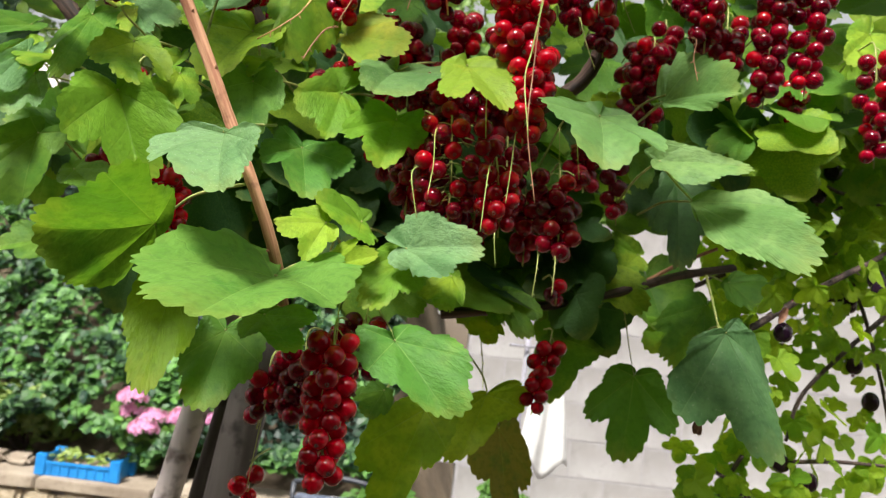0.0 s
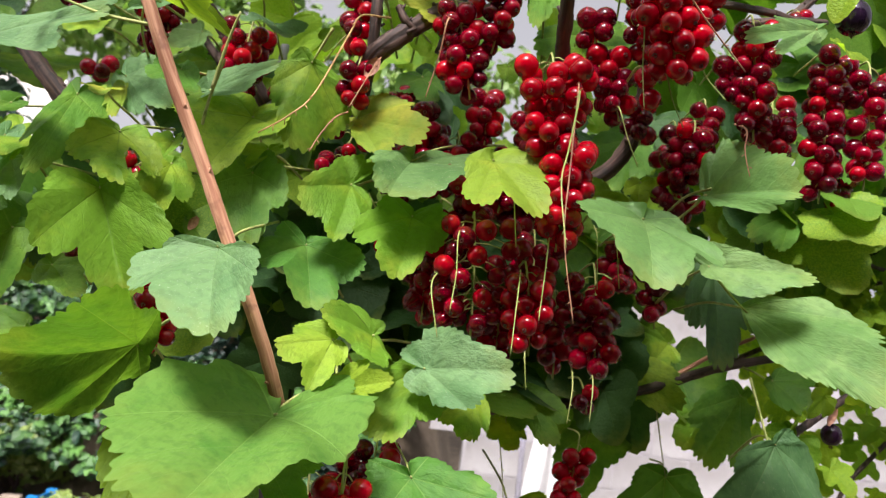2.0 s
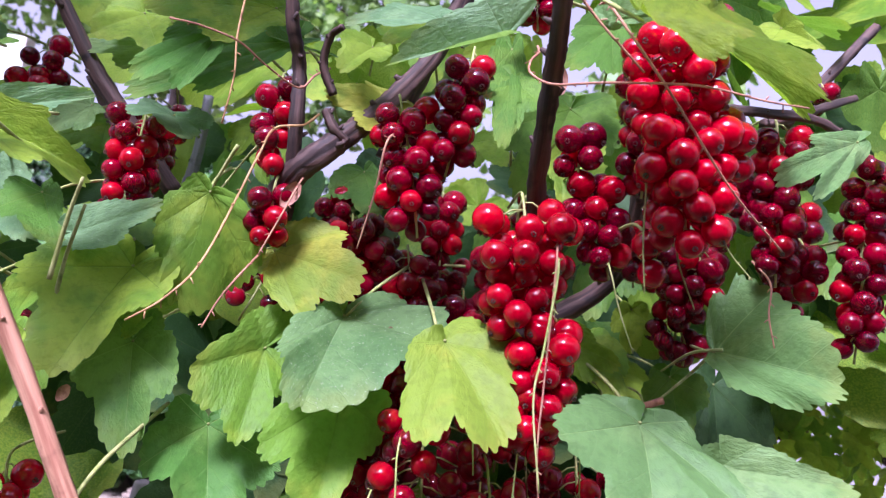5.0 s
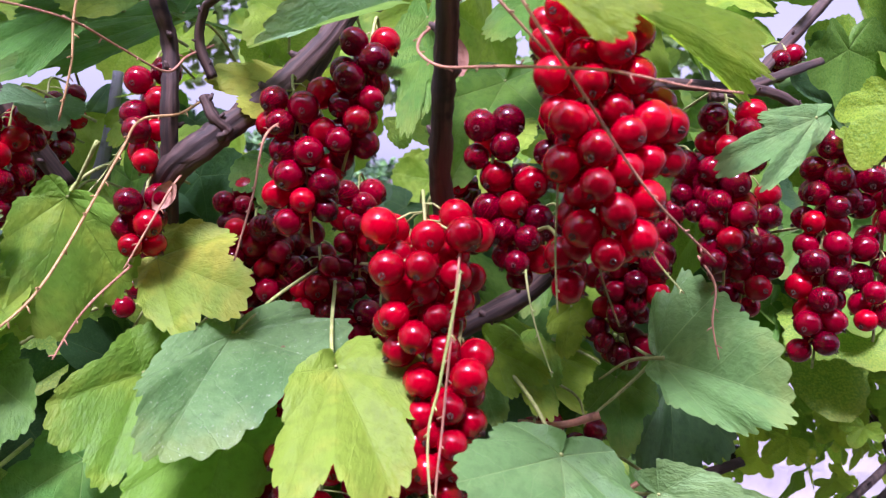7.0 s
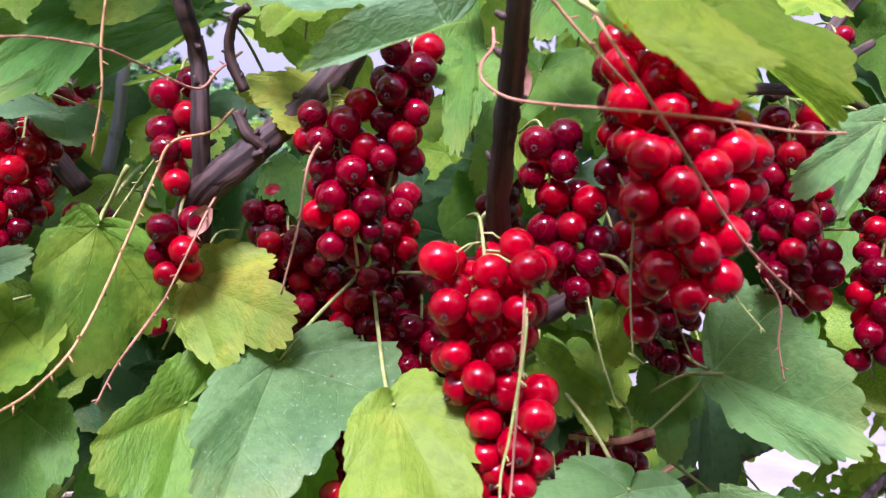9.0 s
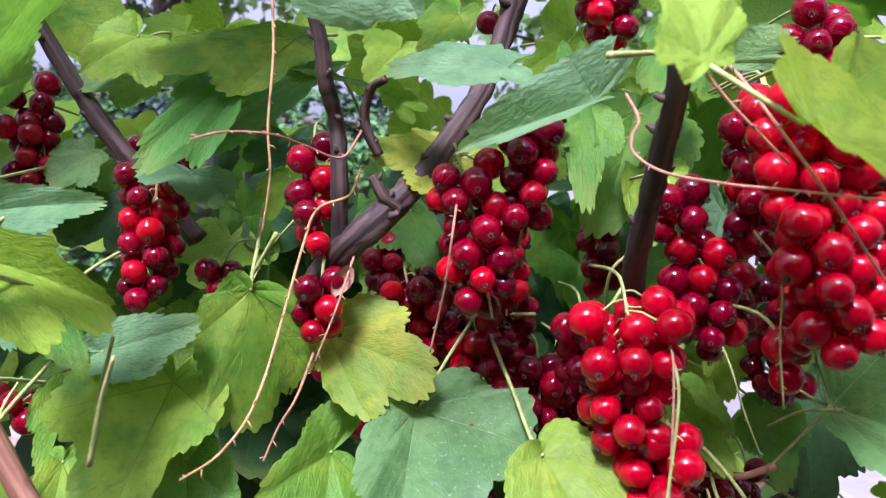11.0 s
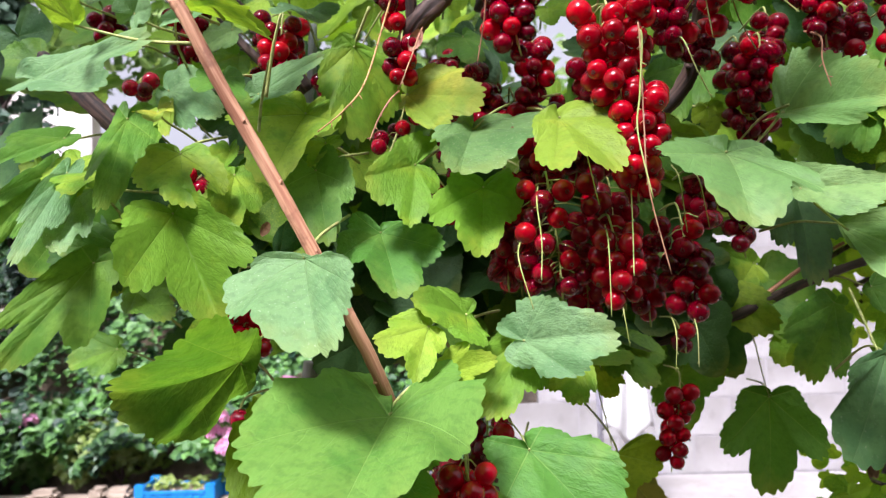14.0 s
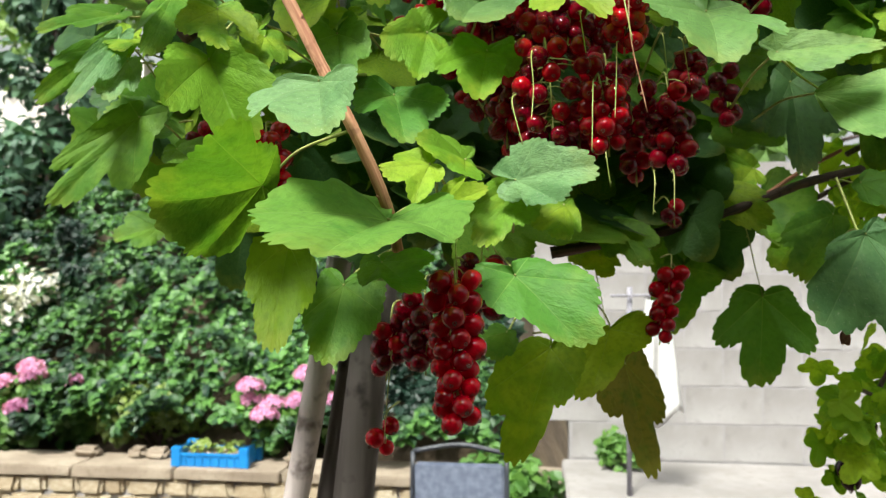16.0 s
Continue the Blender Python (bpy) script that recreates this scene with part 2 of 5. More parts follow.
WHITE_PETAL = foliage("white_petal", (0.74, 0.70, 0.66), (0.80, 0.78, 0.76), 0.25)
# ivy's dark end is near black, so random leaves pass for shaded gaps
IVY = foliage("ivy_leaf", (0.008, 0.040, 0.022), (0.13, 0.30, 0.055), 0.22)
SHRUB = foliage("shrub_leaf", (0.16, 0.24, 0.045), (0.26, 0.34, 0.08), 0.3)
BROAD = foliage("broad_leaf", (0.07, 0.18, 0.03), (0.15, 0.29, 0.05), 0.3)
CONIFER = foliage("conifer_spray", (0.04, 0.10, 0.06), (0.09, 0.18, 0.09), 0.15)
TREE = foliage("tree_leaf", (0.12, 0.24, 0.05), (0.28, 0.40, 0.12), 0.4)
GOOSE = leaf_material("gooseberry_leaf", (0.13, 0.29, 0.02), (0.33, 0.48, 0.035), (0.26, 0.40, 0.08), glow=0.55)
# dark surface for the added wall behind the viewer, so it reflects little
BLOCKER_DARK = mottled("dark_light_blocker", (0.05, 0.048, 0.04), (0.09, 0.085, 0.07), (0.03, 0.035, 0.02), 2.0)
WHITEWASH = mottled("whitewashed_wall", (0.72, 0.66, 0.60), (0.80, 0.76, 0.71), (0.62, 0.52, 0.46), 1.5)


# ---- builders ----
rng = random.Random(7)


def mesh_of(name, verts, faces, smooth=True):
    me = bpy.data.meshes.new(name)
    me.from_pydata([tuple(v) for v in verts], [], faces)
    if smooth:
        me.polygons.foreach_set("use_smooth", [True] * len(me.polygons))
    me.update()
    return me


def part(name, data, material, parent=None, label="", m=None):
    """Link a mesh (or a bmesh) as one object under a thing or a part."""
    if isinstance(data, bmesh.types.BMesh):
        me = bpy.data.meshes.new(name)
        data.to_mesh(me)
        data.free()
        data = me
    if material and not data.materials:
        data.materials.append(material)
    ob = new(name, data)
    if parent:
        ob.parent = parent
    if m is not None:
        ob.matrix_basis = m
    if label:
        tagged(ob, label)
    return ob


def thing(name, label, category, group="", kind="", at=(0, 0, 0)):
    ob = new(name)
    ob.location = at
    return tagged(ob, label, category, group, kind)


def glide(points, steps=6):
    """A smooth line through the points (Catmull-Rom)."""
    p = [Vector(q) for q in points]
    p = [p[0] * 2 - p[1]] + p + [p[-1] * 2 - p[-2]]
    line = []
    for i in range(1, len(p) - 2):
        a, b, c, d = p[i - 1:i + 3]
        for k in range(steps):
            t = k / steps
            line.append(0.5 * (2 * b + (c - a) * t + (2 * a - 5 * b + 4 * c - d) * t * t + (3 * b - a - 3 * c + d) * t ** 3))
    return line + [p[-2]]


def tube(line, radii, sides=8, rough=0.0, seed=0, ridge=0.0):
    """Vertices and faces of a round stalk along a line, with closed ends."""
    r = random.Random(seed)
    verts, faces = [], []
    n = len(line)
    up = Vector((0.3, -0.9, 0.2)).normalized()
    for i, c in enumerate(line):
        way = (line[min(i + 1, n - 1)] - line[max(i - 1, 0)]).normalized()
        u = way.cross(up).normalized()
        v = way.cross(u)
        rad = radii[0] + (radii[1] - radii[0]) * i / max(1, n - 1)
        lump = 1 + 0.4 * rough * r.uniform(-0.5, 1)
        for k in range(sides):
            a = 2 * math.pi * k / sides
            q = rad * lump * (1 + rough * r.uniform(-0.5, 0.5) + ridge * (math.sin(3 * a + seed) + 0.6 * math.sin(5 * a + 2 * seed)))
            verts.append(c + (u * math.cos(a) + v * math.sin(a)) * q)
    for i in range(n - 1):
        for k in range(sides):
            a, b = i * sides + k, i * sides + (k + 1) % sides
            faces.append((a, b, b + sides, a + sides))
    faces.append(tuple(range(sides))[::-1])
    faces.append(tuple((n - 1) * sides + k for k in range(sides)))
    return verts, faces


def join(chunks):
    verts, faces = [], []
    for v, f in chunks:
        o = len(verts)
        verts += v
        faces += [tuple(i + o for i in q) for q in f]
    return verts, faces


def lobed(theta, seed, depth=1.0, rim=1.0):
    """Radius of a currant leaf's outline at an angle from its middle lobe."""
    a = abs(theta)
    middle = 1.0 - (0.25 + 0.13 * depth) * (a / 0.6) ** 1.6
    d = abs(a - 1.2)
    side = 0.77 - (0.07 + 0.13 * depth) * (d / 0.6) ** 1.7 if a < 1.8 else 0.0
    basal = 0.56 - 0.07 * (abs(a - 2.2) / 0.6) ** 1.8
    r = max(middle if a < 0.8 else 0.0, side, basal if a > 1.5 else 0.0)
    if a > 2.35:
        k = min(1.0, (a - 2.35) / (math.pi - 2.35))
        r *= 1 - 0.80 * k * k * (3 - 2 * k)
    tooth = abs(math.sin(19.5 * theta + 0.5 * math.sin(3 * theta + seed) + seed))
    fine = abs(math.sin(31 * theta + 1.3 * seed))
    r *= 0.99 + rim * (0.062 * (tooth ** 0.7 - 0.6) + 0.014 * (fine - 0.6)) + 0.03 * math.sin(2 * theta + seed * 3) + 0.02 * math.sin(5 * theta + seed * 2)
    return r


RINGS = (0.14, 0.30, 0.47, 0.64, 0.80, 0.92, 1.0)


def leaf_shape(seed, count=186, rings=RINGS, depth=1.0):
    """(x, y, h) of a leaf blade: base at 0, 0 and middle lobe's tip at 0, 1; h is its relief. Faces too."""
    s = seed * 1.7
    pts, faces = [(0.0, 0.0, 0.0)], []
    for k, q in enumerate(rings):
        for i in range(count):
            th = -math.pi + 2 * math.pi * (i + 0.5) / count
            r = q * lobed(th, s, depth, max(0.0, (q - 0.6) / 0.4) ** 2)
            phi = abs((abs(th) + 0.6) % 1.2 - 0.6)
            puff = 0.075 * math.sin(min(1.0, phi / 0.6) * math.pi * 0.5) * q * (1.2 - 0.7 * q)
            wave = 0.055 * q * q * math.sin(3 * th + s) + 0.03 * q ** 3 * math.sin(7 * th + 2 * s)
            ripple = 0.007 * math.sin(13 * q - 7 * phi) * min(1, phi * 4)
            pts.append((r * math.sin(th), r * math.cos(th), puff + wave + ripple))
    for i in range(count - 1):
        faces.append((0, 1 + i, 2 + i))
    for k in range(len(rings) - 1):
        for i in range(count - 1):
            a = 1 + k * count + i
            faces.append((a, a + count, a + count + 1, a + 1))
    return pts, faces


def blade(name, base, tip, left, right, seed, count=186, rings=RINGS, droop=0.10, hole=None, lobes=None, heel=0.7):
    """A leaf blade whose base, middle lobe and side lobes lie at four places."""
    pts, faces = leaf_shape(seed, count, rings, 0.45 + 0.45 * ((seed * 37) % 10) / 10 if lobes is None else lobes)
    base, t = Vector(base), Vector(tip) - Vector(base)
    l, r = Vector(left) - base, Vector(right) - base
    size = min(1.1 * t.length, 0.85 * (l - r).length)
    up = (r - l).cross(t).normalized()
    if up.y > 0.15 or (abs(up.y) <= 0.15 and up.z < 0):
        up = -up
    lx, rx = (l - 0.28 * t) / 0.72, (r - 0.28 * t) / 0.72
    verts = []
    for x, y, h in pts:
        w = t * (y if y > 0 else heel * y) + (rx * x if x > 0 else lx * -x)
        verts.append(w + up * size * (h - 0.02 + 1.6 * droop * (math.hypot(x, y) - x * x - y * y)))
    if hole:
        hx, hy, hr = hole
        faces = [f for f in faces if math.hypot(sum(pts[i][0] for i in f) / len(f) - hx, 0.6 * (sum(pts[i][1] for i in f) / len(f) - hy)) > hr]
    me = mesh_of(name, verts, faces)
    uv = me.uv_layers.new(name="leaf")
    for loop in me.loops:
        uv.data[loop.index].uv = pts[loop.vertex_index][:2]
    return me, base, t, up, size


BUSH = thing("currant_bush", "red currant bush with ripe berry clusters and lobed leaves", "bush", at=(0, 0.75, 0))
OFF = Vector((0, -0.75, 0))
tally = [0]


def leaf(tone, base, tip, left, right, hole=None, lobes=None, heel=0.7, stem=True):
    tally[0] += 1
    seed = tally[0]
    me, b, t, up, size = blade("leaf", base, tip, left, right, seed, hole=hole, lobes=lobes, heel=heel)
    ob = part("leaf", me, TONES[tone], BUSH, WORDS[tone], Matrix.Translation(b + OFF))
    # leaf stalk: leaves the base backwards and bends into the bush
    away = Vector((0.15 * math.sin(seed), 0.8, 0.25 * math.cos(seed * 2.1)))
    line = glide([Vector((0, 0, 0)), -0.08 * t + away * 0.008 - 0.002 * up, -0.10 * t + away * 0.035, -0.04 * t + away * 0.095], 4)
    if stem:
        part("leaf_stalk", mesh_of("leaf_stalk", *tube(line, (0.00055, 0.0008), 6)), STALKS["green"], ob)
    return ob


def berry_mesh(name, seed, skin, calyx, rad=1.0):
    """A round berry of radius 1 with a small dimple and a dried flower remnant at its lower pole."""
    verts, faces, mats = [], [], []
    rows, cols = 11, 16
    r = random.Random(seed)
    lop = r.uniform(-0.04, 0.04)
    for i in range(1, rows):
        a = math.pi * i / rows
        for k in range(cols):
            b = 2 * math.pi * k / cols
            z = math.cos(a) * (1.0 + lop)
            q = math.sin(a) * (1 + 0.012 * math.cos(5 * b + seed))
            if i == rows - 1:
                z += 0.05
            verts.append(Vector((q * math.cos(b), q * math.sin(b), z)))
    verts += [Vector((0, 0, 1.0)), Vector((0, 0, -0.86))]
    top, bottom = len(verts) - 2, len(verts) - 1
    for k in range(cols):
        faces.append((top, k, (k + 1) % cols))
        o = (rows - 2) * cols
        faces.append((o + (k + 1) % cols, o + k, bottom))
    for i in range(rows - 2):
        for k in range(cols):
            a, b = i * cols + k, i * cols + (k + 1) % cols
            faces.append((a, a + cols, b + cols, b))
    mats = [0] * len(faces)
    for k in range(5):
        a = 2 * math.pi * k / 5 + seed
        u, w = Vector((math.cos(a), math.sin(a), 0)), Vector((-math.sin(a), math.cos(a), 0))
        o = len(verts)
        verts += [u * 0.18 + w * 0.10 + Vector((0, 0, -0.95)), u * 0.18 - w * 0.10 + Vector((0, 0, -0.95)), u * (0.09 + 0.05 * r.random()) + Vector((0, 0, -1.16 - 0.1 * r.random())),
                  u * 0.09 + Vector((0, 0, -0.90))]
        faces += [(o, o + 1, o + 2), (o, o + 2, o + 3), (o + 1, o + 3, o + 2)]
        mats += [1, 1, 1]
    me = mesh_of(name, [v * rad for v in verts], faces)
    me.materials.append(skin)
    me.materials.append(calyx)
    me.polygons.foreach_set("material_index", mats)
    return me


BERRIES = {"red": [berry_mesh("berry", k, RED, CALYX) for k in range(5)], "shadowed": [berry_mesh("berry", k, SHADOWED, CALYX) for k in range(5)]}
BERRY = 0.0056


def cluster(top, bottom, width, count, skin="shadowed"):
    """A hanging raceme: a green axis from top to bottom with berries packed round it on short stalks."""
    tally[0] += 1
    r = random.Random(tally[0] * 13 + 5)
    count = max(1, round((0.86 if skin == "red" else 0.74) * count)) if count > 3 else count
    a, b = Vector(top), Vector(bottom)
    axis = b - a
    long = max(axis.length, 0.004)
    way = axis.normalized()
    u = way.cross(Vector((0, 1, 0))).normalized()
    v = way.cross(u)
    reach = max(0.0, width / 2 - BERRY)
    pos, size = np.zeros((count, 3)), np.zeros(count)
    for i in range(count):
        k = (i + 0.5) / count
        ang = i * 2.399 + r.uniform(-0.5, 0.5)
        taper = (1.0 - 0.45 * k) if count > 8 else 1.0
        q = reach * taper * (0.55 + 0.45 * r.random())
        inset = min(BERRY, 0.3 * long)
        pos[i] = a + way * (inset + k * (long - 2 * inset)) + (u * math.cos(ang) + v * math.sin(ang)) * q
        size[i] = BERRY * r.uniform(0.86, 1.08) * (1.0 - 0.15 * k)
    for _ in range(40):
        d = pos[:, None] - pos[None]
        dist = np.linalg.norm(d, axis=2) + np.eye(count)
        want = (size[:, None] + size[None]) * 0.97
        push = np.clip(want - dist, 0, None) * (1 - np.eye(count))
        pos += 0.25 * np.sum(d / dist[..., None] * push[..., None], axis=1)
    origin = a
    stalk = [a - way * 0.004 + Vector((0, 0.045, 0.0)), a - way * 0.005 + Vector((0, 0.012, 0.0)), a, a + axis * 0.5 + u * 0.001, b]
    chunks = [tube(glide([p - origin for p in stalk], 4), (0.0006, 0.0005), 6)]
    for i in range(count):
        p = Vector(pos[i])
        k = max(0.0, min(1.0, (p - a).dot(way) / long - 0.10))
        foot = a + way * long * k
        if (p - foot).length > 1.2 * BERRY:
            tip = p + (foot - p).normalized() * size[i] * 0.9
            chunks.append(tube([foot - origin, (foot + tip) / 2 - origin + Vector((0, 0, 0.001)), tip - origin], (0.0003, 0.00036), 5))
    ob = part("raceme", mesh_of("raceme_stalk", *join(chunks)), STALKS["green"], BUSH, "hanging raceme of glossy red currants" if skin == "red" else "hanging raceme of dark red currants, skins darkened as in shade", Matrix.Translation(origin + OFF))
    for i in range(count):
        p = Vector(pos[i])
        k = max(0.0, min(1.0, (p - a).dot(way) / long))
        out = (p - (a + way * long * k))
        out = (out.normalized() * 0.8 + way * 0.8 + Vector((0.5 * r.uniform(-1, 1), -0.25 + 0.5 * r.uniform(-1, 1), 0.3 * r.uniform(-1, 1)))).normalized()
        turn = Vector((0, 0, -1)).rotation_difference(out).to_matrix().to_4x4()
        m = Matrix.Translation(p - origin) @ turn @ Matrix.Diagonal((size[i], size[i], size[i] * r.uniform(0.95, 1.05), 1))
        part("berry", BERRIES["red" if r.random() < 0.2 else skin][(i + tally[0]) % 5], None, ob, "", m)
    return ob


CANE_WORDS = {"peeled": "orange-brown cane with peeling bark", "bark": "dark woody cane with rough bark", "grey": "grey lichen-pale cane"}


def cane(kind, thin, thick, points):
    tally[0] += 1
    line = [p + OFF for p in glide(points, 9)]
    chunks = [tube(line, (thin, thick), 16, 0.20 if kind == "bark" else 0.10, tally[0], 0.08)]
    r = random.Random(tally[0])
    for k in range(3, len(line) - 3, 7):
        # bud scars
        side = Vector((r.uniform(-1, 1), r.uniform(-1, 0.3), r.uniform(-0.4, 0.6))).normalized()
        chunks.append(tube([line[k], line[k] + side * thick * 1.0, line[k] + side * thick * 1.45 + Vector((0, 0, thick * 0.3))], (thick * 0.45, thick * 0.18), 6, 0.15, k))
    me = mesh_of("cane", *join(chunks))
    # bark grain runs along the cane
    grain, gone = [], 0.0
    for i, p in enumerate(line):
        gone += (p - line[i - 1]).length if i else 0.0
        grain += [(thick * math.cos(k * math.pi / 8), thick * math.sin(k * math.pi / 8), gone) for k in range(16)]
    grain += [(0.0, 0.0, 0.01 * k) for k in range(len(me.vertices) - len(grain))]
    me.attributes.new("grain", 'FLOAT_VECTOR', 'POINT').data.foreach_set("vector", [c for g in grain for c in g])
    return part("cane", me, BARKS[kind], BUSH, CANE_WORDS[kind])


def strand(kind, rad, points):
    """A bare raceme axis or leaf stalk, with the nubs that fallen berries left."""
    tally[0] += 1
    r = random.Random(tally[0])
    bare = rad < 0.00062
    if bare:
        points = [Vector(points[0]) + Vector((0.002, 0.022, 0.010))] + [Vector(p) for p in points]
    line = [p + OFF for p in glide(points, 8)]
    chunks = [tube(line, (rad * 1.15, rad * 0.7), 6, 0.08, tally[0])]
    if bare:
        gone = 0.0
        for k in range(1, len(line) - 1):
            gone += (line[k] - line[k - 1]).length
            if gone < 0.0055:
                continue
            gone = 0.0
            way = (line[k + 1] - line[k - 1]).normalized()
            side = (way.cross(Vector((r.uniform(-1, 1), r.uniform(-1, 1), r.uniform(-1, 1)))).normalized() + way * 0.5) * rad * r.uniform(2.5, 5.0)
            chunks.append(tube([line[k], line[k] + side * 0.6, line[k] + side + Vector((0, 0, -rad * 0.6))], (rad * 0.5, rad * 0.5), 5))
    name = "bare_raceme" if bare else "stalk"
    words = {"green": "thin yellow-green stalk", "pink": "dry pinkish bare berry stalk", "straw": "straw-coloured bare berry stalk"}[kind]
    return part(name, mesh_of(name, *join(chunks)), STALKS[kind], BUSH, words)


SCRAP = stem_material("dried_scrap", (0.42, 0.20, 0.12), (0.55, 0.30, 0.20), (0.26, 0.11, 0.07), 2.0)


def scrap(at, length, tilt, turn):
    """A dried curled leaf remnant hanging on a stalk."""
    verts, faces = [], []
    for s in (0, 1):
        for j in range(9):
            for i in range(5):
                a, b = i / 4 - 0.5, j / 8
                w = 0.35 * length * math.sin(math.pi * (0.12 + 0.8 * b))
                verts.append(Vector((w * math.sin(2.2 * a), w * 0.6 * math.cos(2.2 * a) + 0.2 * length * b * b + 0.0004 * s, -length * b)))
    for j in range(8):
        for i in range(4):
            k = j * 5 + i
            faces += [(k, k + 1, k + 6, k + 5), (45 + k, 45 + k + 5, 45 + k + 6, 45 + k + 1)]
    m = Matrix.Translation(Vector(at) + OFF) @ Euler((0, tilt, turn)).to_matrix().to_4x4()
    return part("dried_leaf", mesh_of("dried_leaf", verts, faces), SCRAP, BUSH, "curled dry pinkish leaf remnant", m)


# ---- ground, walls, far planting ----
def slab(x0, x1, y0, y1, z0, z1, bevel=0.0, jitter=0.0, seed=0):
    bm = bmesh.new()
    bmesh.ops.create_cube(bm, size=1.0)
    r = random.Random(seed)
    for v in bm.verts:
        v.co = Vector((x0 + (v.co.x + 0.5) * (x1 - x0), y0 + (v.co.y + 0.5) * (y1 - y0), z0 + (v.co.z + 0.5) * (z1 - z0)))
        v.co += Vector((r.uniform(-1, 1), r.uniform(-1, 1), r.uniform(-1, 1))) * jitter
    if bevel:
        bmesh.ops.bevel(bm, geom=bm.edges[:], offset=bevel, segments=2, affect='EDGES')
    return bm


def spread(count, spot, size, seed, fold=0.35):
    """Many small pointed leaves as one mesh; spot(r) gives a place and a facing."""
    r = random.Random(seed)
    verts, faces = [], []
    for _ in range(count):
        p, n = spot(r)
        n = (Vector(n) + Vector((r.uniform(-1, 1), r.uniform(-1, 1), r.uniform(-1, 1))) * 0.55).normalized()
        t = n.cross(Vector((r.uniform(-1, 1), r.uniform(-1, 1), r.uniform(-1, 1)))).normalized()
        b = n.cross(t)
        s = size * r.uniform(0.6, 1.25)
        o = len(verts)
        p = Vector(p)
        verts += [p - t * s * 0.5, p + b * s * 0.42 - t * s * 0.12 + n * s * fold * 0.4, p + b * s * 0.25 + t * s * 0.25 + n * s * fold * 0.3, p + t * s * 0.6 - n * s * 0.1,
                  p - b * s * 0.25 + t * s * 0.25 + n * s * fold * 0.3, p - b * s * 0.42 - t * s * 0.12 + n * s * fold * 0.4, p + t * s * 0.05]
        faces += [(o, o + 1, o + 6), (o + 1, o + 2, o + 6), (o + 2, o + 3, o + 6), (o + 3, o + 4, o + 6), (o + 4, o + 5, o + 6), (o + 5, o, o + 6)]
    return mesh_of("leaves", verts, faces, False)


def hill(x, y):
    return 0.40 + min(2.35, 0.95 * max(0.0, y - 5.0) ** 0.9) + 0.10 * math.sin(1.7 * x) + 0.06 * math.sin(3.1 * y + x)


# one sheet of ground to the horizon
def ground_height(x, y):
    h = 0.02 * math.sin(1.3 * x) * math.cos(0.9 * y)
    if x < 0.3 and y > 4.75:
        h += (hill(x, y) - 0.0) * min(1.0, (y - 4.75) / 0.3) * min(1.0, (0.3 - x) / 0.5)
    return min(h, 4.2)


xs = [-900, -80, -20] + [-9 + 0.3 * i for i in range(61)] + [20, 80, 900]
ys = [-900, -60, -10, -3, -1] + [0.3 * i for i in range(41)] + [14, 20, 60, 900]
gv = [(x, y, ground_height(x, y)) for y in ys for x in xs]
gf = [(j * len(xs) + i, j * len(xs) + i + 1, (j + 1) * len(xs) + i + 1, (j + 1) * len(xs) + i) for j in range(len(ys) - 1) for i in range(len(xs) - 1)]
ground = part("ground", mesh_of("ground", gv, gf), EARTH)
tagged(ground, "bare brown garden soil rising to a bank", "ground", kind="structure")

# pale paved terrace before the block wall
terrace = part("pavement", slab(0.12, 7.0, 2.9, 4.19, -0.1, 0.60, 0.01), PAVING)
tagged(terrace, "pale worn concrete terrace along the block wall", "pavement", kind="structure")

# block wall
wall = part("wall_east", slab(0.16, 7.0, 4.2, 4.40, 0.0, 2.2), MORTAR)
tagged(wall, "light grey concrete block wall", "wall", kind="structure")

# plain unseen wall behind the viewer, added to block low sky and dim reflections
blocking_wall = part("wall_south", slab(-6.0, 7.0, -3.2, -3.0, -0.1, 4.6), BLOCKER_DARK)
tagged(blocking_wall, "plain dark unseen wall added to block low sky light", "wall", kind="structure")

# retaining wall of rough stones with a coping
low_wall = part("wall_low", slab(-9.0, 0.1, 4.42, 4.75, -0.1, 0.36), MORTAR)
tagged(low_wall, "low retaining wall of rough yellowish stones", "wall", kind="structure")
xx = -4.6
r = random.Random(3)
while xx < 0.0:
    w = r.uniform(0.45, 0.8)
    part("coping_stone", slab(xx, xx + w - 0.012, 4.36, 4.74, 0.362, 0.425, 0.008, 0.006, int(xx * 100)), COPING, low_wall)
    xx += w
stones = [slab(-0.5, 0.5, -0.5, 0.5, -0.5, 0.5, 0.16, 0.09, k) for k in range(6)]
stone_meshes = []
for bm in stones:
    me = bpy.data.meshes.new("stone")
    bm.to_mesh(me)
    bm.free()
    me.materials.append(STONE)
    stone_meshes.append(me)
for row in range(3):
    xx = -4.4 + 0.1 * row
    while xx < -0.3:
        w = r.uniform(0.13, 0.27)
        m = Matrix.Translation((xx + w / 2, 4.43, 0.305 - 0.115 * row)) @ Matrix.Diagonal((w - 0.012, 0.10, 0.105, 1))
        part("stone", stone_meshes[r.randrange(6)], None, low_wall, "", m)
        xx += w


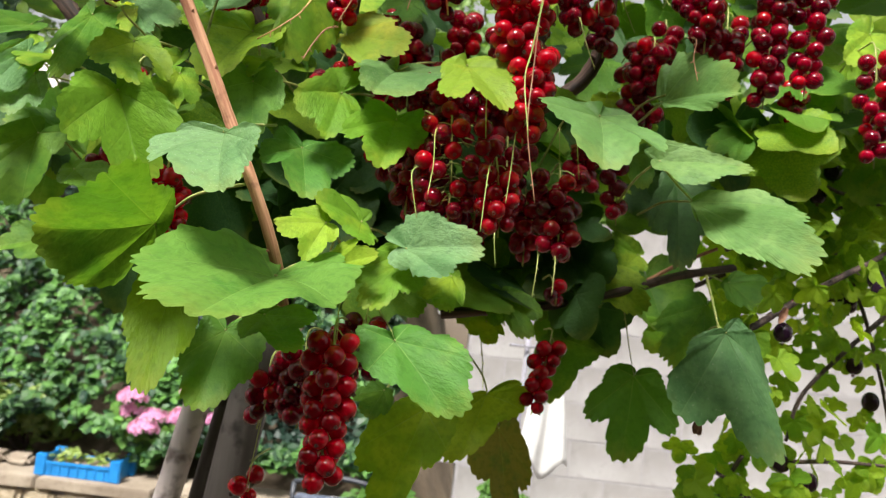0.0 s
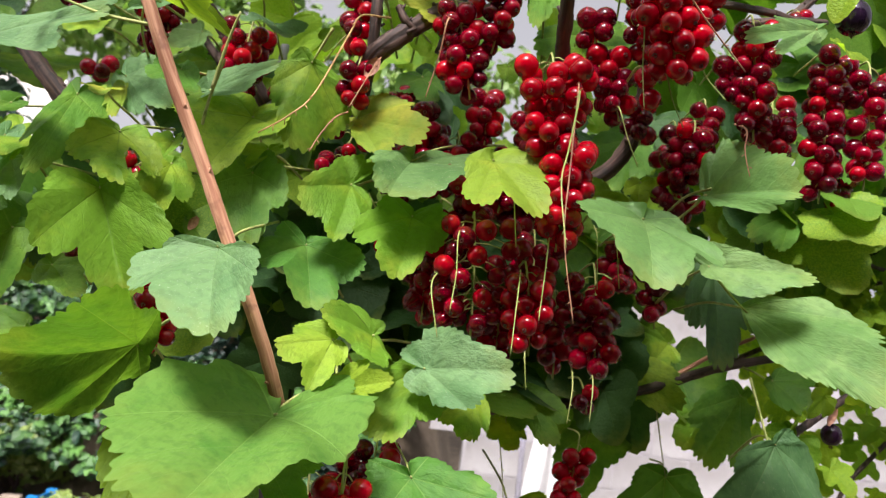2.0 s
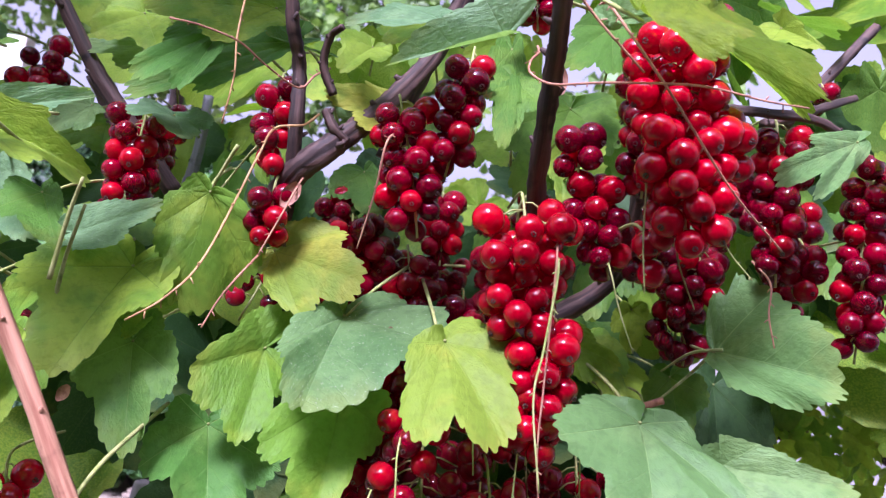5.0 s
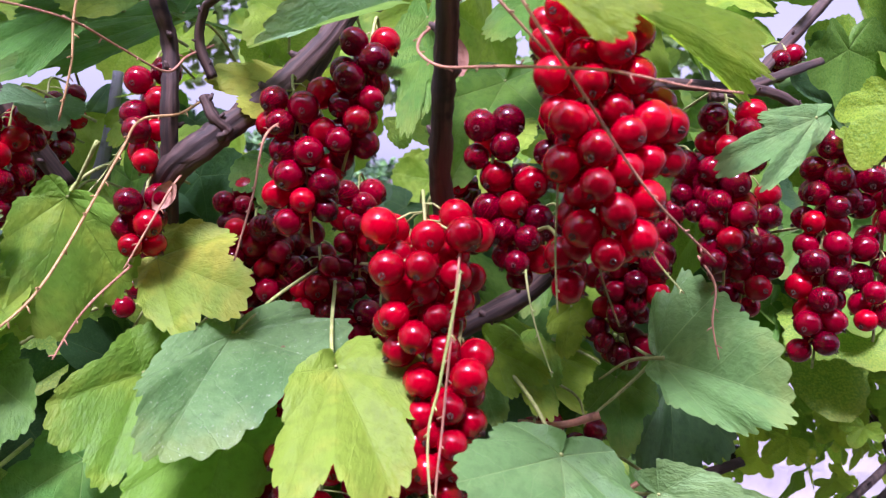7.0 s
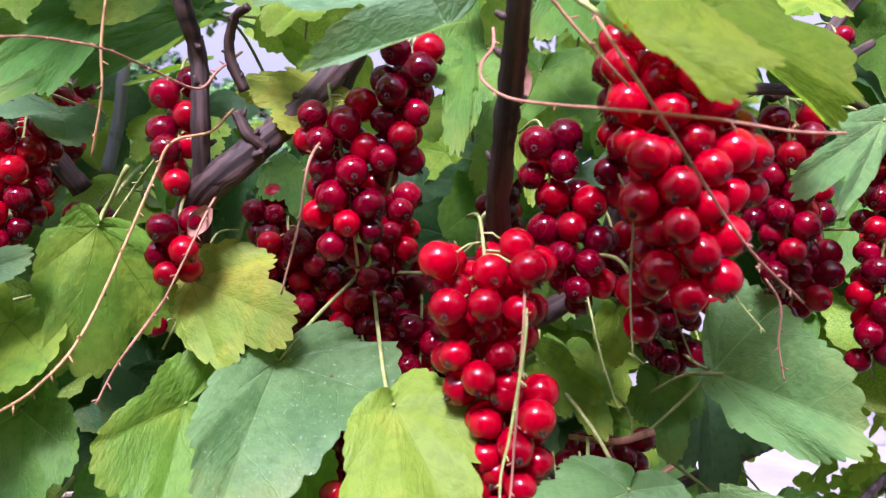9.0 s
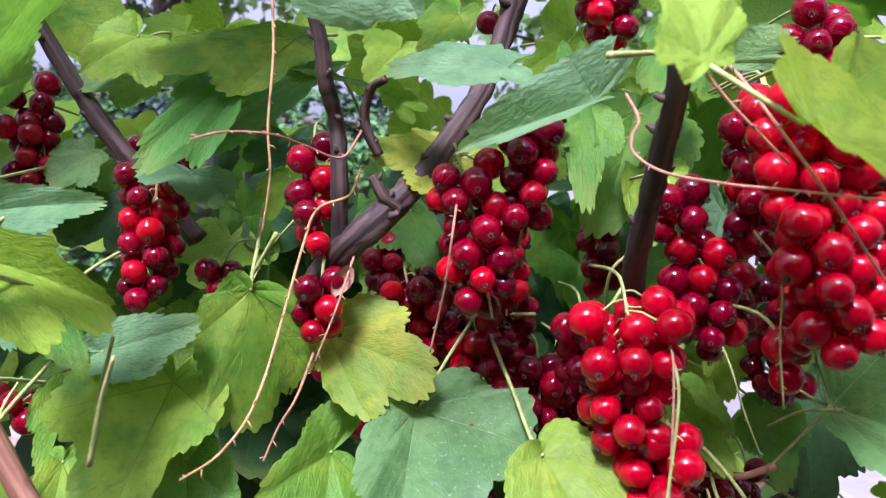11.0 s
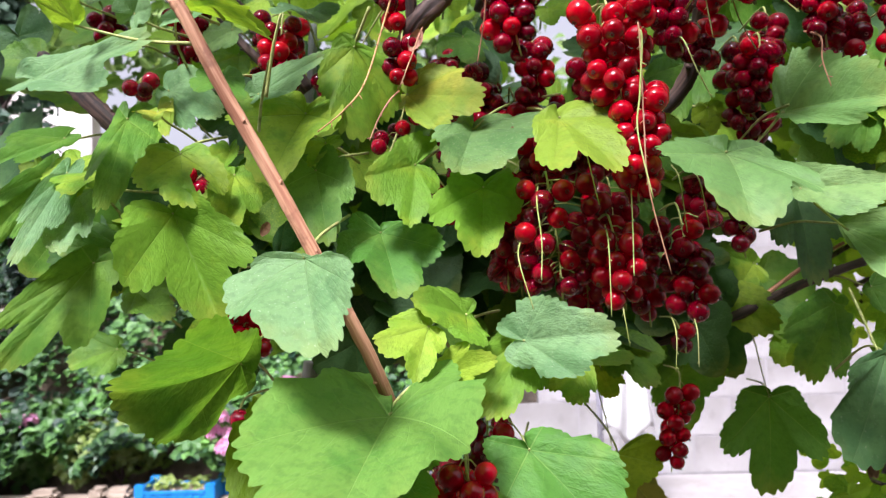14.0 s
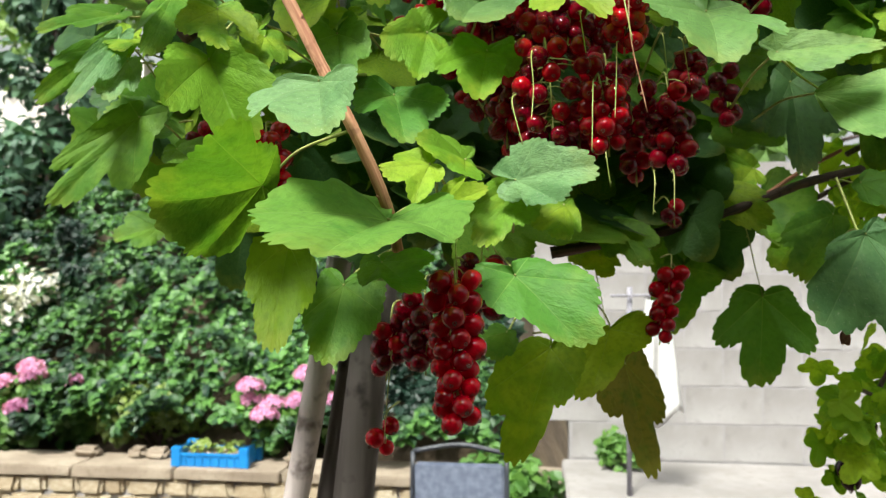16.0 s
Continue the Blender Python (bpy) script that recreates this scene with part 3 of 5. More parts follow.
# ivy on the bank
def on_bank(r):
    x, y = r.uniform(-7.5, -0.2), 4.82 + 2.8 * r.random()
    x, y = x + 0.10 * math.sin(9 * y + 3 * x), y + 0.10 * math.sin(8 * x)
    z = hill(x, y)
    lift = 0.5 + 0.5 * noise.noise((x * 3.1, y * 3.1, 0.3)) + 0.35 * noise.noise((x * 7.3, y * 7.3, 4.1))
    return (x, y - 0.42 * lift, z + 0.10 * r.random() + 0.34 * lift), (0, -0.6, 0.9)


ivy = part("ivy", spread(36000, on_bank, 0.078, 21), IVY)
tagged(ivy, "dense ivy covering the garden bank", "ivy", kind="stuff")


def mound(name, centre, radius, count, size, mat, label, category, seed, squash=0.8):
    """A rounded shrub: many leaves in uneven tufts round a few stems."""
    r0 = random.Random(seed)
    c = Vector(centre)
    tufts = []
    for _ in range(26):
        d = Vector((r0.uniform(-1, 1), r0.uniform(-1, 1), r0.uniform(-0.6, 1))).normalized()
        tufts.append(c + Vector((d.x, d.y, d.z * squash)) * radius * r0.uniform(0.45, 0.9))

    def spot(r):
        t = r.choice(tufts)
        d = Vector((r.gauss(0, 1), r.gauss(0, 1), r.gauss(0, 1))).normalized()
        return t + d * radius * 0.36 * r.random() ** 0.4, d + Vector((0, -0.3, 0.5))

    root = thing(name, label, category, at=(c.x, c.y, ground_height(c.x, c.y)))
    off = Vector((-c.x, -c.y, -root.location.z))
    me = spread(count, spot, size, seed)
    me.transform(Matrix.Translation(off))
    part("foliage", me, mat, root)
    for k in range(5):
        tip = tufts[k] + off
        part("stem", mesh_of("stem", *tube(glide([Vector((0.02 * k - 0.04, 0, -0.03)), tip * 0.5 + Vector((0, 0, 0.03)), tip], 4), (0.012, 0.004), 6, 0.1, k)), TWIG, root)
    return root, tufts, off


mound("round_shrub", (-2.62, 5.0, 0.62), 0.34, 2600, 0.05, SHRUB, "rounded yellow-green garden shrub on the bank", "shrub", 31)
for k, (x, y, z, rad) in enumerate(((-1.60, 5.0, 0.74, 0.40), (-3.4, 5.05, 0.66, 0.42), (-4.3, 5.1, 0.64, 0.45))):
    root, tufts, off = mound("hydrangea", (x, y, z), rad, 1500, 0.085, BROAD, "hydrangea shrub with pink flower heads", "hydrangea", 41 + k)
    heads = sorted(tufts, key=lambda t: t.y - 0.8 * t.z)[:9 if k == 0 else 6]
    for h in heads:
        h = h + Vector((0, -0.10, 0.10)) + off

        def petal(r, h=h):
            d = Vector((r.gauss(0, 1), r.gauss(0, 1), r.gauss(0, 1))).normalized()
            d.z = abs(d.z) * 0.8
            return h + d * 0.085, d
        part("flower_head", spread(130, petal, 0.042, 50 + k), PETAL, root, "round pink flower head")

mound("leafy_plant", (-0.22, 3.75, 0.52), 0.30, 900, 0.07, BROAD, "low leafy garden plant beside the terrace", "plant", 61)
mound("leafy_plant", (0.02, 3.3, 0.35), 0.22, 500, 0.06, BROAD, "low leafy garden plant beside the terrace", "plant", 62)
mound("leafy_plant", (0.42, 4.02, 0.68), 0.14, 350, 0.05, BROAD, "small leafy plant at the foot of the wall", "plant", 63)

# white-flowering shrub on the bank
root, tufts, off = mound("white_shrub", (-3.94, 5.5, 1.34), 0.34, 500, 0.07, IVY, "garden shrub covered in small white flowers", "shrub", 64)


def white_petal(r):
    t = r.choice(tufts)
    d = Vector((r.gauss(0, 1), r.gauss(0, 1), r.gauss(0, 1))).normalized()
    return t + d * 0.15 * r.random() ** 0.4 + Vector((0, -0.06, 0)) + off, d + Vector((0, -0.6, 0.3))


part("blossom", spread(900, white_petal, 0.055, 65), WHITE_PETAL, root, "mass of small white flowers")

# loose stones on the retaining wall
for k, (x, w) in enumerate(((-2.42, 0.16), (-2.55, 0.12), (-2.9, 0.18), (-1.5, 0.15))):
    st = part("rock", slab(-w / 2, w / 2, -0.06, 0.06, 0, 0.07, 0.025, 0.015, 70 + k), COPING, None, "", Matrix.Translation((x, 4.62, 0.424)))
    tagged(st, "rough brownish loose stone on the low wall", "stone", "loose stones")


# blue plastic crate
def crate(at):
    root = thing("crate", "blue plastic produce crate on the low stone wall", "crate", at=at)
    w, d, h = 0.43, 0.24, 0.115

    def side(name, x0, x1, y0, y1, notch):
        bm = slab(x0, x1, y0, y1, 0.0, h - (0.03 if notch else 0.0), 0.004)
        part(name, bm, CRATE_BLUE, root)
    side("front_panel", -w / 2 + 0.03, w / 2 - 0.03, -d / 2, -d / 2 + 0.012, True)
    side("back_panel", -w / 2 + 0.03, w / 2 - 0.03, d / 2 - 0.012, d / 2, True)
    side("end_panel", -w / 2, -w / 2 + 0.012, -d / 2 + 0.03, d / 2 - 0.03, False)
    side("end_panel", w / 2 - 0.012, w / 2, -d / 2 + 0.03, d / 2 - 0.03, False)
    part("floor_panel", slab(-w / 2 + 0.014, w / 2 - 0.014, -d / 2 + 0.014, d / 2 - 0.014, 0.004, 0.014), CRATE_BLUE, root)
    for sx in (-1, 1):
        for sy in (-1, 1):
            part("corner_post", slab(sx * w / 2 - 0.032, sx * w / 2 + 0.032, sy * (d / 2 - 0.012) - 0.02, sy * (d / 2 - 0.012) + 0.02, 0.0, h + 0.008, 0.006), CRATE_BLUE, root)
    for k in range(7):
        x = -w / 2 + 0.06 + k * (w - 0.12) / 6
        part("rib", slab(x - 0.006, x + 0.006, -d / 2 - 0.006, -d / 2 + 0.002, 0.01, h - 0.04, 0.002), CRATE_BLUE, root)
    def green(r):
        return (r.uniform(-0.19, 0.16), r.uniform(-0.08, 0.08), h - 0.035 + 0.05 * r.random()), (0, -0.2, 1)
    part("garden_waste", slab(-w / 2 + 0.016, w / 2 - 0.016, -d / 2 + 0.016, d / 2 - 0.016, 0.016, h - 0.045, 0.006, 0.004, 9), COPING, root, "brown garden waste filling the crate")
    part("cut_leaves", spread(60, green, 0.05, 66), SHRUB, root, "yellow-green cut leaves in the crate")
    part("top_rail", slab(-w / 2 + 0.03, w / 2 - 0.03, -d / 2 - 0.008, -d / 2 + 0.004, h - 0.048, h - 0.030, 0.003), CRATE_BLUE, root)


crate((-1.99, 4.55, 0.426))


# two leaning posts behind the bush, and a dark strip for the gap between them
def post(name, top, foot, rad, mat, label, seed):
    top, foot = Vector(top), Vector(foot)
    line = [foot + (top - foot) * k / 14 - foot for k in range(15)]
    root = part(name, mesh_of(name, *tube(line, (rad * 1.08, rad), 16, 0.05, seed)), mat, None, "", Matrix.Translation(foot))
    tagged(root, label, "post", "leaning posts")
    return root


post("wooden_post", (-0.176, 0.63, 1.60), (-0.475, 0.66, 0.0), 0.0105, POST_PALE, "smooth pale wooden post leaning under the bush", 1)
# no real post: a thin dark rod stands in for the shaded gap
post("wooden_post", (-0.158, 0.645, 1.60), (-0.43, 0.70, 0.0), 0.008, POST_WOOD, "thin dark strip added for the shaded gap between the posts", 2)
post("wooden_post", (-0.134, 0.60, 1.60), (-0.33, 0.64, 0.0), 0.0155, POST_WOOD, "weathered dark wooden post supporting the bush", 3)


# white cloth hung from a line, and garden chair
def cloth(at):
    w, h = 0.24, 0.55
    verts, faces = [], []
    nu, nv = 15, 18
    for s in (0, 1):
        for j in range(nv):
            for i in range(nu):
                a, b = i / (nu - 1), j / (nv - 1)
                keep = 0.35 + 0.65 * b
                ragged = 0.05 * math.sin(9 * a) * b
                verts.append(((a - 0.5) * w * keep, 0.035 * math.sin(11 * a + 2 * b) * (0.3 + b) + 0.004 * s, -h * b + ragged))
    n = nu * nv
    for j in range(nv - 1):
        for i in range(nu - 1):
            a = j * nu + i
            faces += [(a, a + 1, a + nu + 1, a + nu), (n + a, n + a + nu, n + a + nu + 1, n + a + 1)]
    rim = [i for i in range(nu)] + [nu * j + nu - 1 for j in range(1, nv)] + [nu * (nv - 1) + i for i in range(nu - 2, -1, -1)] + [nu * j for j in range(nv - 2, 0, -1)]
    for a, b in zip(rim, rim[1:] + rim[:1]):
        faces.append((b, a, n + a, n + b))
    root = thing("hanging_cloth", "white cloth hanging on a grey metal pole", "cloth", at=at)
    part("fabric", mesh_of("fabric", verts, faces), CLOTH, root)
    part("pole", mesh_of("pole", *tube([Vector((-0.12, 0.03, -0.9)), Vector((-0.12, 0.03, -0.3)), Vector((-0.11, 0.03, 0.04))], (0.012, 0.012), 10)), BARKS["grey"], root)
    part("cross_bar", mesh_of("cross_bar", *tube([Vector((-0.2, 0.0, 0.0)), Vector((0.0, 0.0, 0.004)), Vector((0.2, 0.0, 0.0))], (0.006, 0.006), 8)), BARKS["grey"], root)


cloth((0.52, 3.5, 1.50))


def garden_chair(at):
    root = thing("garden_chair", "black metal garden chair with grey fabric seat", "chair", at=at)

    def bar(name, pts, rad=0.011):
        part(name, mesh_of(name, *tube(glide(pts, 5), (rad, rad), 8)), CHAIR, root)
    for sx in (-0.2, 0.2):
        bar("leg", [(sx, -0.2, 0.0), (sx, -0.19, 0.3), (sx, -0.18, 0.58)])
        bar("leg", [(sx, 0.24, 0.0), (sx, 0.18, 0.42), (sx, 0.23, 0.84)])
        bar("armrest", [(sx, -0.18, 0.58), (sx, 0.0, 0.63), (sx, 0.19, 0.62)], 0.013)
    bar("back_rail", [(-0.2, 0.23, 0.84), (0, 0.24, 0.87), (0.2, 0.23, 0.84)])
    part("seat", slab(-0.2, 0.2, -0.19, 0.19, 0.41, 0.44, 0.012), FABRIC, root)
    part("backrest", slab(-0.19, 0.19, 0.20, 0.225, 0.48, 0.80, 0.010), FABRIC, root)


garden_chair((-0.34, 3.0, 0.0))

# white house corner beyond the bank
house = thing("house", "far whitewashed house wall behind the ivy bank", "house", at=(-5.6, 8.6, 2.0))
part("wall", slab(-2.2, 0.9, -0.1, 0.1, -2.2, 2.2), WHITEWASH, house)


def tree(at, height, crown, count, size, mat, label, seed, conifer=False):
    r0 = random.Random(seed)
    root = thing("tree", label, "tree", at=at)
    part("trunk", mesh_of("trunk", *tube(glide([(0, 0, -0.1), (0.05, 0.02, height * 0.4), (0, 0, height * 0.92)], 6), (0.03 * height, 0.008 * height), 9, 0.1, seed)), TWIG, root)
    clumps = []
    for k in range(60):
        f = r0.random()
        if conifer:
            z, rad = height * (0.08 + 0.92 * f), crown * (1 - f) ** 0.8
        else:
            z, rad = height * (0.35 + 0.65 * f), crown * math.sin(math.pi * (0.18 + 0.78 * f))
        a = r0.uniform(0, 6.3)
        clumps.append(Vector((math.cos(a) * rad * r0.uniform(0.4, 1), math.sin(a) * rad * r0.uniform(0.4, 1), z)))
    for k, c in enumerate(clumps[:12]):
        line = glide([Vector((0, 0, c.z * 0.8)), c * 0.6 + Vector((0, 0, c.z * 0.35)), c], 3)
        part("limb", mesh_of("limb", *tube(line, (0.008 * height, 0.003 * height), 5, 0.1, k)), TWIG, root)

    def spot(r):
        c = r.choice(clumps)
        d = Vector((r.gauss(0, 1), r.gauss(0, 1), r.gauss(0, 0.7))).normalized()
        return c + d * crown * 0.34 * r.random() ** 0.5, d + Vector((0, -0.2, 0.5))
    part("crown", spread(count, spot, size, seed), mat, root)


tree((-5.0, 7.2, 1.9), 3.2, 0.8, 2600, 0.13, CONIFER, "dark dense conifer at the edge of the bank", 81, True)
tree((-3.4, 9.6, 2.8), 4.0, 1.7, 3000, 0.17, TREE, "light green leafy garden tree behind the bank", 82)
tree((-0.9, 10.5, 2.8), 3.6, 1.7, 2600, 0.17, TREE, "light green leafy garden tree behind the bank", 83)
tree((-6.6, 9.8, 2.6), 4.4, 1.9, 2600, 0.18, TREE, "light green leafy garden tree behind the bank", 84)
tree((1.9, 7.2, 0.0), 4.6, 1.5, 2400, 0.16, TREE, "light green leafy tree behind the block wall", 85)


# ---- gooseberry bush with small leaves and dark fruit ----
SIDE = thing("gooseberry_bush", "thorny gooseberry bush with small leaves and dark fruit", "bush", at=(0.62, 0.8, 0))
FRUIT = [berry_mesh("fruit", 20 + k, PLUM, CALYX) for k in range(2)]
SMALL = []
for k in range(5):
    me, *_ = blade("small_leaf", (0, 0, 0), (0, 0, -1), (-0.72, -0.1, -0.3), (0.72, -0.1, -0.3), 300 + k, 80, (0.25, 0.5, 0.75, 1.0), lobes=1.7)
    me.materials.append(GOOSE)
    SMALL.append(me)
SIDE_OFF = Vector((-0.62, -0.8, 0))


more_small = []


def twig(points, thick, leaves, fruit, seed):
    r = random.Random(seed)
    line = [p + SIDE_OFF for p in glide(points, 8)]
    chunks = [tube(line, (thick, thick * 0.6), 8, 0.12, seed)]
    for k in range(2, len(line) - 1, 3):
        side = Vector((r.uniform(-1, 1), r.uniform(-1, 1), r.uniform(-1, 1))).normalized()
        chunks.append(tube([line[k], line[k] + side * 0.006], (thick * 0.35, thick * 0.05), 5))
    ob = part("twig", mesh_of("twig", *join(chunks)), TWIG, SIDE, "thin thorny brown twig")
    for k in range(round(1.8 * leaves)):
        c = line[r.randrange(len(line))]
        p = c + Vector((r.uniform(-1, 1), r.uniform(-1, 1), r.uniform(-1, 0.8))) * 0.045
        s = r.uniform(0.011, 0.026)
        m = Matrix.Translation(p) @ Euler((r.uniform(-1.0, 0.7), r.uniform(-0.8, 0.8), r.uniform(-1.2, 1.2))).to_matrix().to_4x4() @ Matrix.Diagonal((s, s, s, 1))
        if k < 1.3 * leaves:
            part("small_leaf", SMALL[r.randrange(5)], None, SIDE, "", m)
        else:
            more_small.append((r.randrange(5), m))
    for _ in range(fruit):
        p = line[r.randrange(2, len(line))] + Vector((r.uniform(-1, 1) * 0.012, r.uniform(-0.6, 0.6) * 0.012, -0.018))
        s = r.uniform(0.0065, 0.0085)
        part("fruit", FRUIT[r.randrange(2)], None, SIDE, "dark purple gooseberry fruit", Matrix.Translation(p) @ Matrix.Diagonal((s, s, s * 1.15, 1)))
    return ob


twig([(0.208, 0.530, 1.609), (0.221, 0.535, 1.618), (0.275, 0.560, 1.651), (0.346, 0.600, 1.688), (0.390, 0.620, 1.718)], 0.003, 16, 3, 1)
twig([(0.311, 0.660, 1.509), (0.355, 0.670, 1.512), (0.404, 0.680, 1.512), (0.440, 0.680, 1.514)], 0.002, 10, 2, 2)
twig([(0.277, 0.680, 1.507), (0.262, 0.680, 1.479), (0.248, 0.680, 1.451), (0.239, 0.680, 1.432)], 0.002, 22, 3, 3)
twig([(0.407, 0.700, 1.645), (0.363, 0.680, 1.610), (0.321, 0.670, 1.566), (0.305, 0.660, 1.526)], 0.0025, 18, 3, 4)
twig([(0.302, 0.660, 1.764), (0.344, 0.680, 1.752), (0.401, 0.700, 1.751), (0.439, 0.700, 1.744)], 0.002, 18, 2, 5)
twig([(0.380, 0.720, 1.685), (0.393, 0.710, 1.644), (0.407, 0.700, 1.583), (0.421, 0.700, 1.523)], 0.002, 16, 2, 6)
twig([(0.234, 0.660, 1.499), (0.259, 0.660, 1.488), (0.289, 0.660, 1.477)], 0.002, 14, 1, 7)
twig([(0.292, 0.720, 1.775), (0.328, 0.720, 1.807), (0.382, 0.720, 1.824), (0.436, 0.720, 1.825)], 0.002, 16, 2, 8)
twig([(0.355, 0.750, 1.693), (0.379, 0.740, 1.679), (0.409, 0.740, 1.672)], 0.0025, 12, 2, 9)
twig([(0.283, 0.750, 1.639), (0.320, 0.750, 1.652), (0.400, 0.750, 1.660)], 0.0025, 12, 1, 10)
twig([(0.255, 0.700, 1.690), (0.310, 0.700, 1.722), (0.370, 0.710, 1.745), (0.450, 0.720, 1.760)], 0.0025, 22, 2, 11)
twig([(0.240, 0.740, 1.655), (0.310, 0.740, 1.690), (0.380, 0.750, 1.705), (0.460, 0.760, 1.712)], 0.0025, 22, 2, 12)
twig([(0.300, 0.680, 1.760), (0.350, 0.690, 1.790), (0.420, 0.700, 1.800)], 0.002, 14, 1, 13)
sv, sf, su = [], [], []
for k, m in more_small:
    me = SMALL[k]
    o = len(sv)
    sv += [m @ v.co for v in me.vertices]
    sf += [tuple(i + o for i in p.vertices) for p in me.polygons]
    layer = me.uv_layers[0].data
    for p in me.polygons:
        su += [tuple(layer[i].uv) for i in p.loop_indices]
twiggy = mesh_of("small_foliage", sv, sf)
uv = twiggy.uv_layers.new(name="leaf")
for loop in twiggy.loops:
    uv.data[loop.index].uv = su[loop.index]
tagged(part("small_foliage", twiggy, GOOSE, SIDE), "small yellow-green gooseberry leaves", kind="stuff")

# one large dark fruit close to the front
twig([(0.198, 0.400, 1.872), (0.166, 0.377, 1.839), (0.153, 0.366, 1.819)], 0.0014, 1, 0, 77)
part("ripe_fruit", FRUIT[0], None, SIDE, "large dark purple fruit", Matrix.Translation(Vector((0.152, 0.365, 1.810)) + SIDE_OFF) @ Matrix.Diagonal((0.0078, 0.0078, 0.0082, 1)))


# ---- the currant bush: canes and stalks ----
cane("peeled", 0.0027, 0.0026, [(-0.168, 0.329, 1.799), (-0.154, 0.330, 1.773), (-0.150, 0.330, 1.766), (-0.136, 0.330, 1.737), (-0.119, 0.332, 1.704), (-0.103, 0.333, 1.672), (-0.085, 0.336, 1.635), (-0.077, 0.345, 1.611), (-0.077, 0.370, 1.591)])
cane("bark", 0.0022, 0.0032, [(-0.082, 0.385, 1.881), (-0.075, 0.395, 1.856), (-0.073, 0.400, 1.841), (-0.070, 0.408, 1.827), (-0.069, 0.410, 1.806), (-0.070, 0.420, 1.783), (-0.078, 0.450, 1.760)])
cane("bark", 0.0026, 0.0036, [(0.015, 0.318, 1.878), (0.019, 0.330, 1.844), (0.021, 0.340, 1.830), (0.022, 0.351, 1.820), (0.023, 0.366, 1.802), (0.026, 0.387, 1.781), (0.041, 0.430, 1.748)])
cane("bark", 0.0030, 0.0056, [(-0.003, 0.455, 1.898), (-0.008, 0.450, 1.883), (-0.018, 0.440, 1.851), (-0.031, 0.430, 1.828), (-0.043, 0.420, 1.811), (-0.054, 0.414, 1.799), (-0.068, 0.415, 1.786), (-0.079, 0.430, 1.773)])
cane("bark", 0.0018, 0.0024, [(-0.058, 0.410, 1.812), (-0.054, 0.410, 1.805), (-0.049, 0.413, 1.801)])
cane("bark", 0.0012, 0.0018, [(-0.054, 0.400, 1.843), (-0.059, 0.405, 1.840), (-0.061, 0.410, 1.830), (-0.056, 0.412, 1.819)])
cane("bark", 0.0036, 0.0046, [(-0.220, 0.500, 1.885), (-0.192, 0.500, 1.842), (-0.169, 0.495, 1.815), (-0.146, 0.510, 1.783)])
cane("grey", 0.0031, 0.0037, [(-0.163, 0.600, 1.858), (-0.165, 0.600, 1.822), (-0.170, 0.600, 1.792)])
cane("bark", 0.0022, 0.0017, [(0.073, 0.370, 1.815), (0.095, 0.400, 1.828), (0.120, 0.410, 1.832), (0.146, 0.420, 1.834), (0.168, 0.430, 1.828)])
cane("bark", 0.0025, 0.0017, [(0.127, 0.430, 1.833), (0.158, 0.450, 1.848), (0.200, 0.490, 1.870)])
cane("bark", 0.0027, 0.0027, [(0.155, 0.470, 1.846), (0.185, 0.495, 1.878), (0.220, 0.510, 1.918)])
cane("bark", 0.0038, 0.0027, [(-0.002, 0.545, 1.601), (0.059, 0.545, 1.612), (0.110, 0.545, 1.625), (0.170, 0.560, 1.648), (0.219, 0.580, 1.661)])
cane("peeled", 0.0015, 0.0012, [(0.142, 0.570, 1.637), (0.173, 0.572, 1.658), (0.203, 0.575, 1.674)])
cane("bark", 0.0044, 0.0055, [(-0.327, 0.520, 1.819), (-0.276, 0.470, 1.782), (-0.253, 0.460, 1.762), (-0.231, 0.470, 1.738)])
cane("bark", 0.0022, 0.0033, [(-0.217, 0.550, 1.849), (-0.198, 0.540, 1.826), (-0.180, 0.530, 1.807)])
cane("grey", 0.0031, 0.0031, [(-0.149, 0.620, 1.819), (-0.146, 0.620, 1.767)])
cane("grey", 0.0025, 0.0025, [(-0.127, 0.600, 1.815), (-0.121, 0.600, 1.776)])
cane("bark", 0.0027, 0.0038, [(-0.004, 0.450, 1.886), (-0.013, 0.450, 1.862), (-0.026, 0.440, 1.832), (-0.035, 0.440, 1.801)])
cane("bark", 0.0034, 0.0048, [(0.079, 0.430, 1.868), (0.077, 0.430, 1.832), (0.079, 0.440, 1.791), (0.071, 0.460, 1.756), (0.027, 0.480, 1.725)])
strand("pink", 0.00042, [(0.034, 0.330, 1.834), (0.046, 0.320, 1.813), (0.054, 0.320, 1.803), (0.073, 0.325, 1.782), (0.096, 0.340, 1.768)])
strand("pink", 0.00042, [(0.018, 0.360, 1.828), (0.015, 0.355, 1.823), (0.015, 0.352, 1.818), (0.021, 0.345, 1.813), (0.031, 0.330, 1.810), (0.039, 0.323, 1.809), (0.057, 0.312, 1.807), (0.076, 0.315, 1.806), (0.091, 0.320, 1.807)])
strand("straw", 0.00042, [(-0.085, 0.372, 1.874), (-0.084, 0.370, 1.845), (-0.085, 0.369, 1.824), (-0.084, 0.368, 1.810), (-0.086, 0.368, 1.793)])
strand("straw", 0.00049, [(-0.066, 0.410, 1.805), (-0.075, 0.400, 1.800), (-0.079, 0.395, 1.787), (-0.086, 0.370, 1.748), (-0.094, 0.360, 1.733), (-0.106, 0.360, 1.724)])
strand("pink", 0.00042, [(-0.064, 0.410, 1.783), (-0.068, 0.400, 1.768), (-0.074, 0.395, 1.751)])
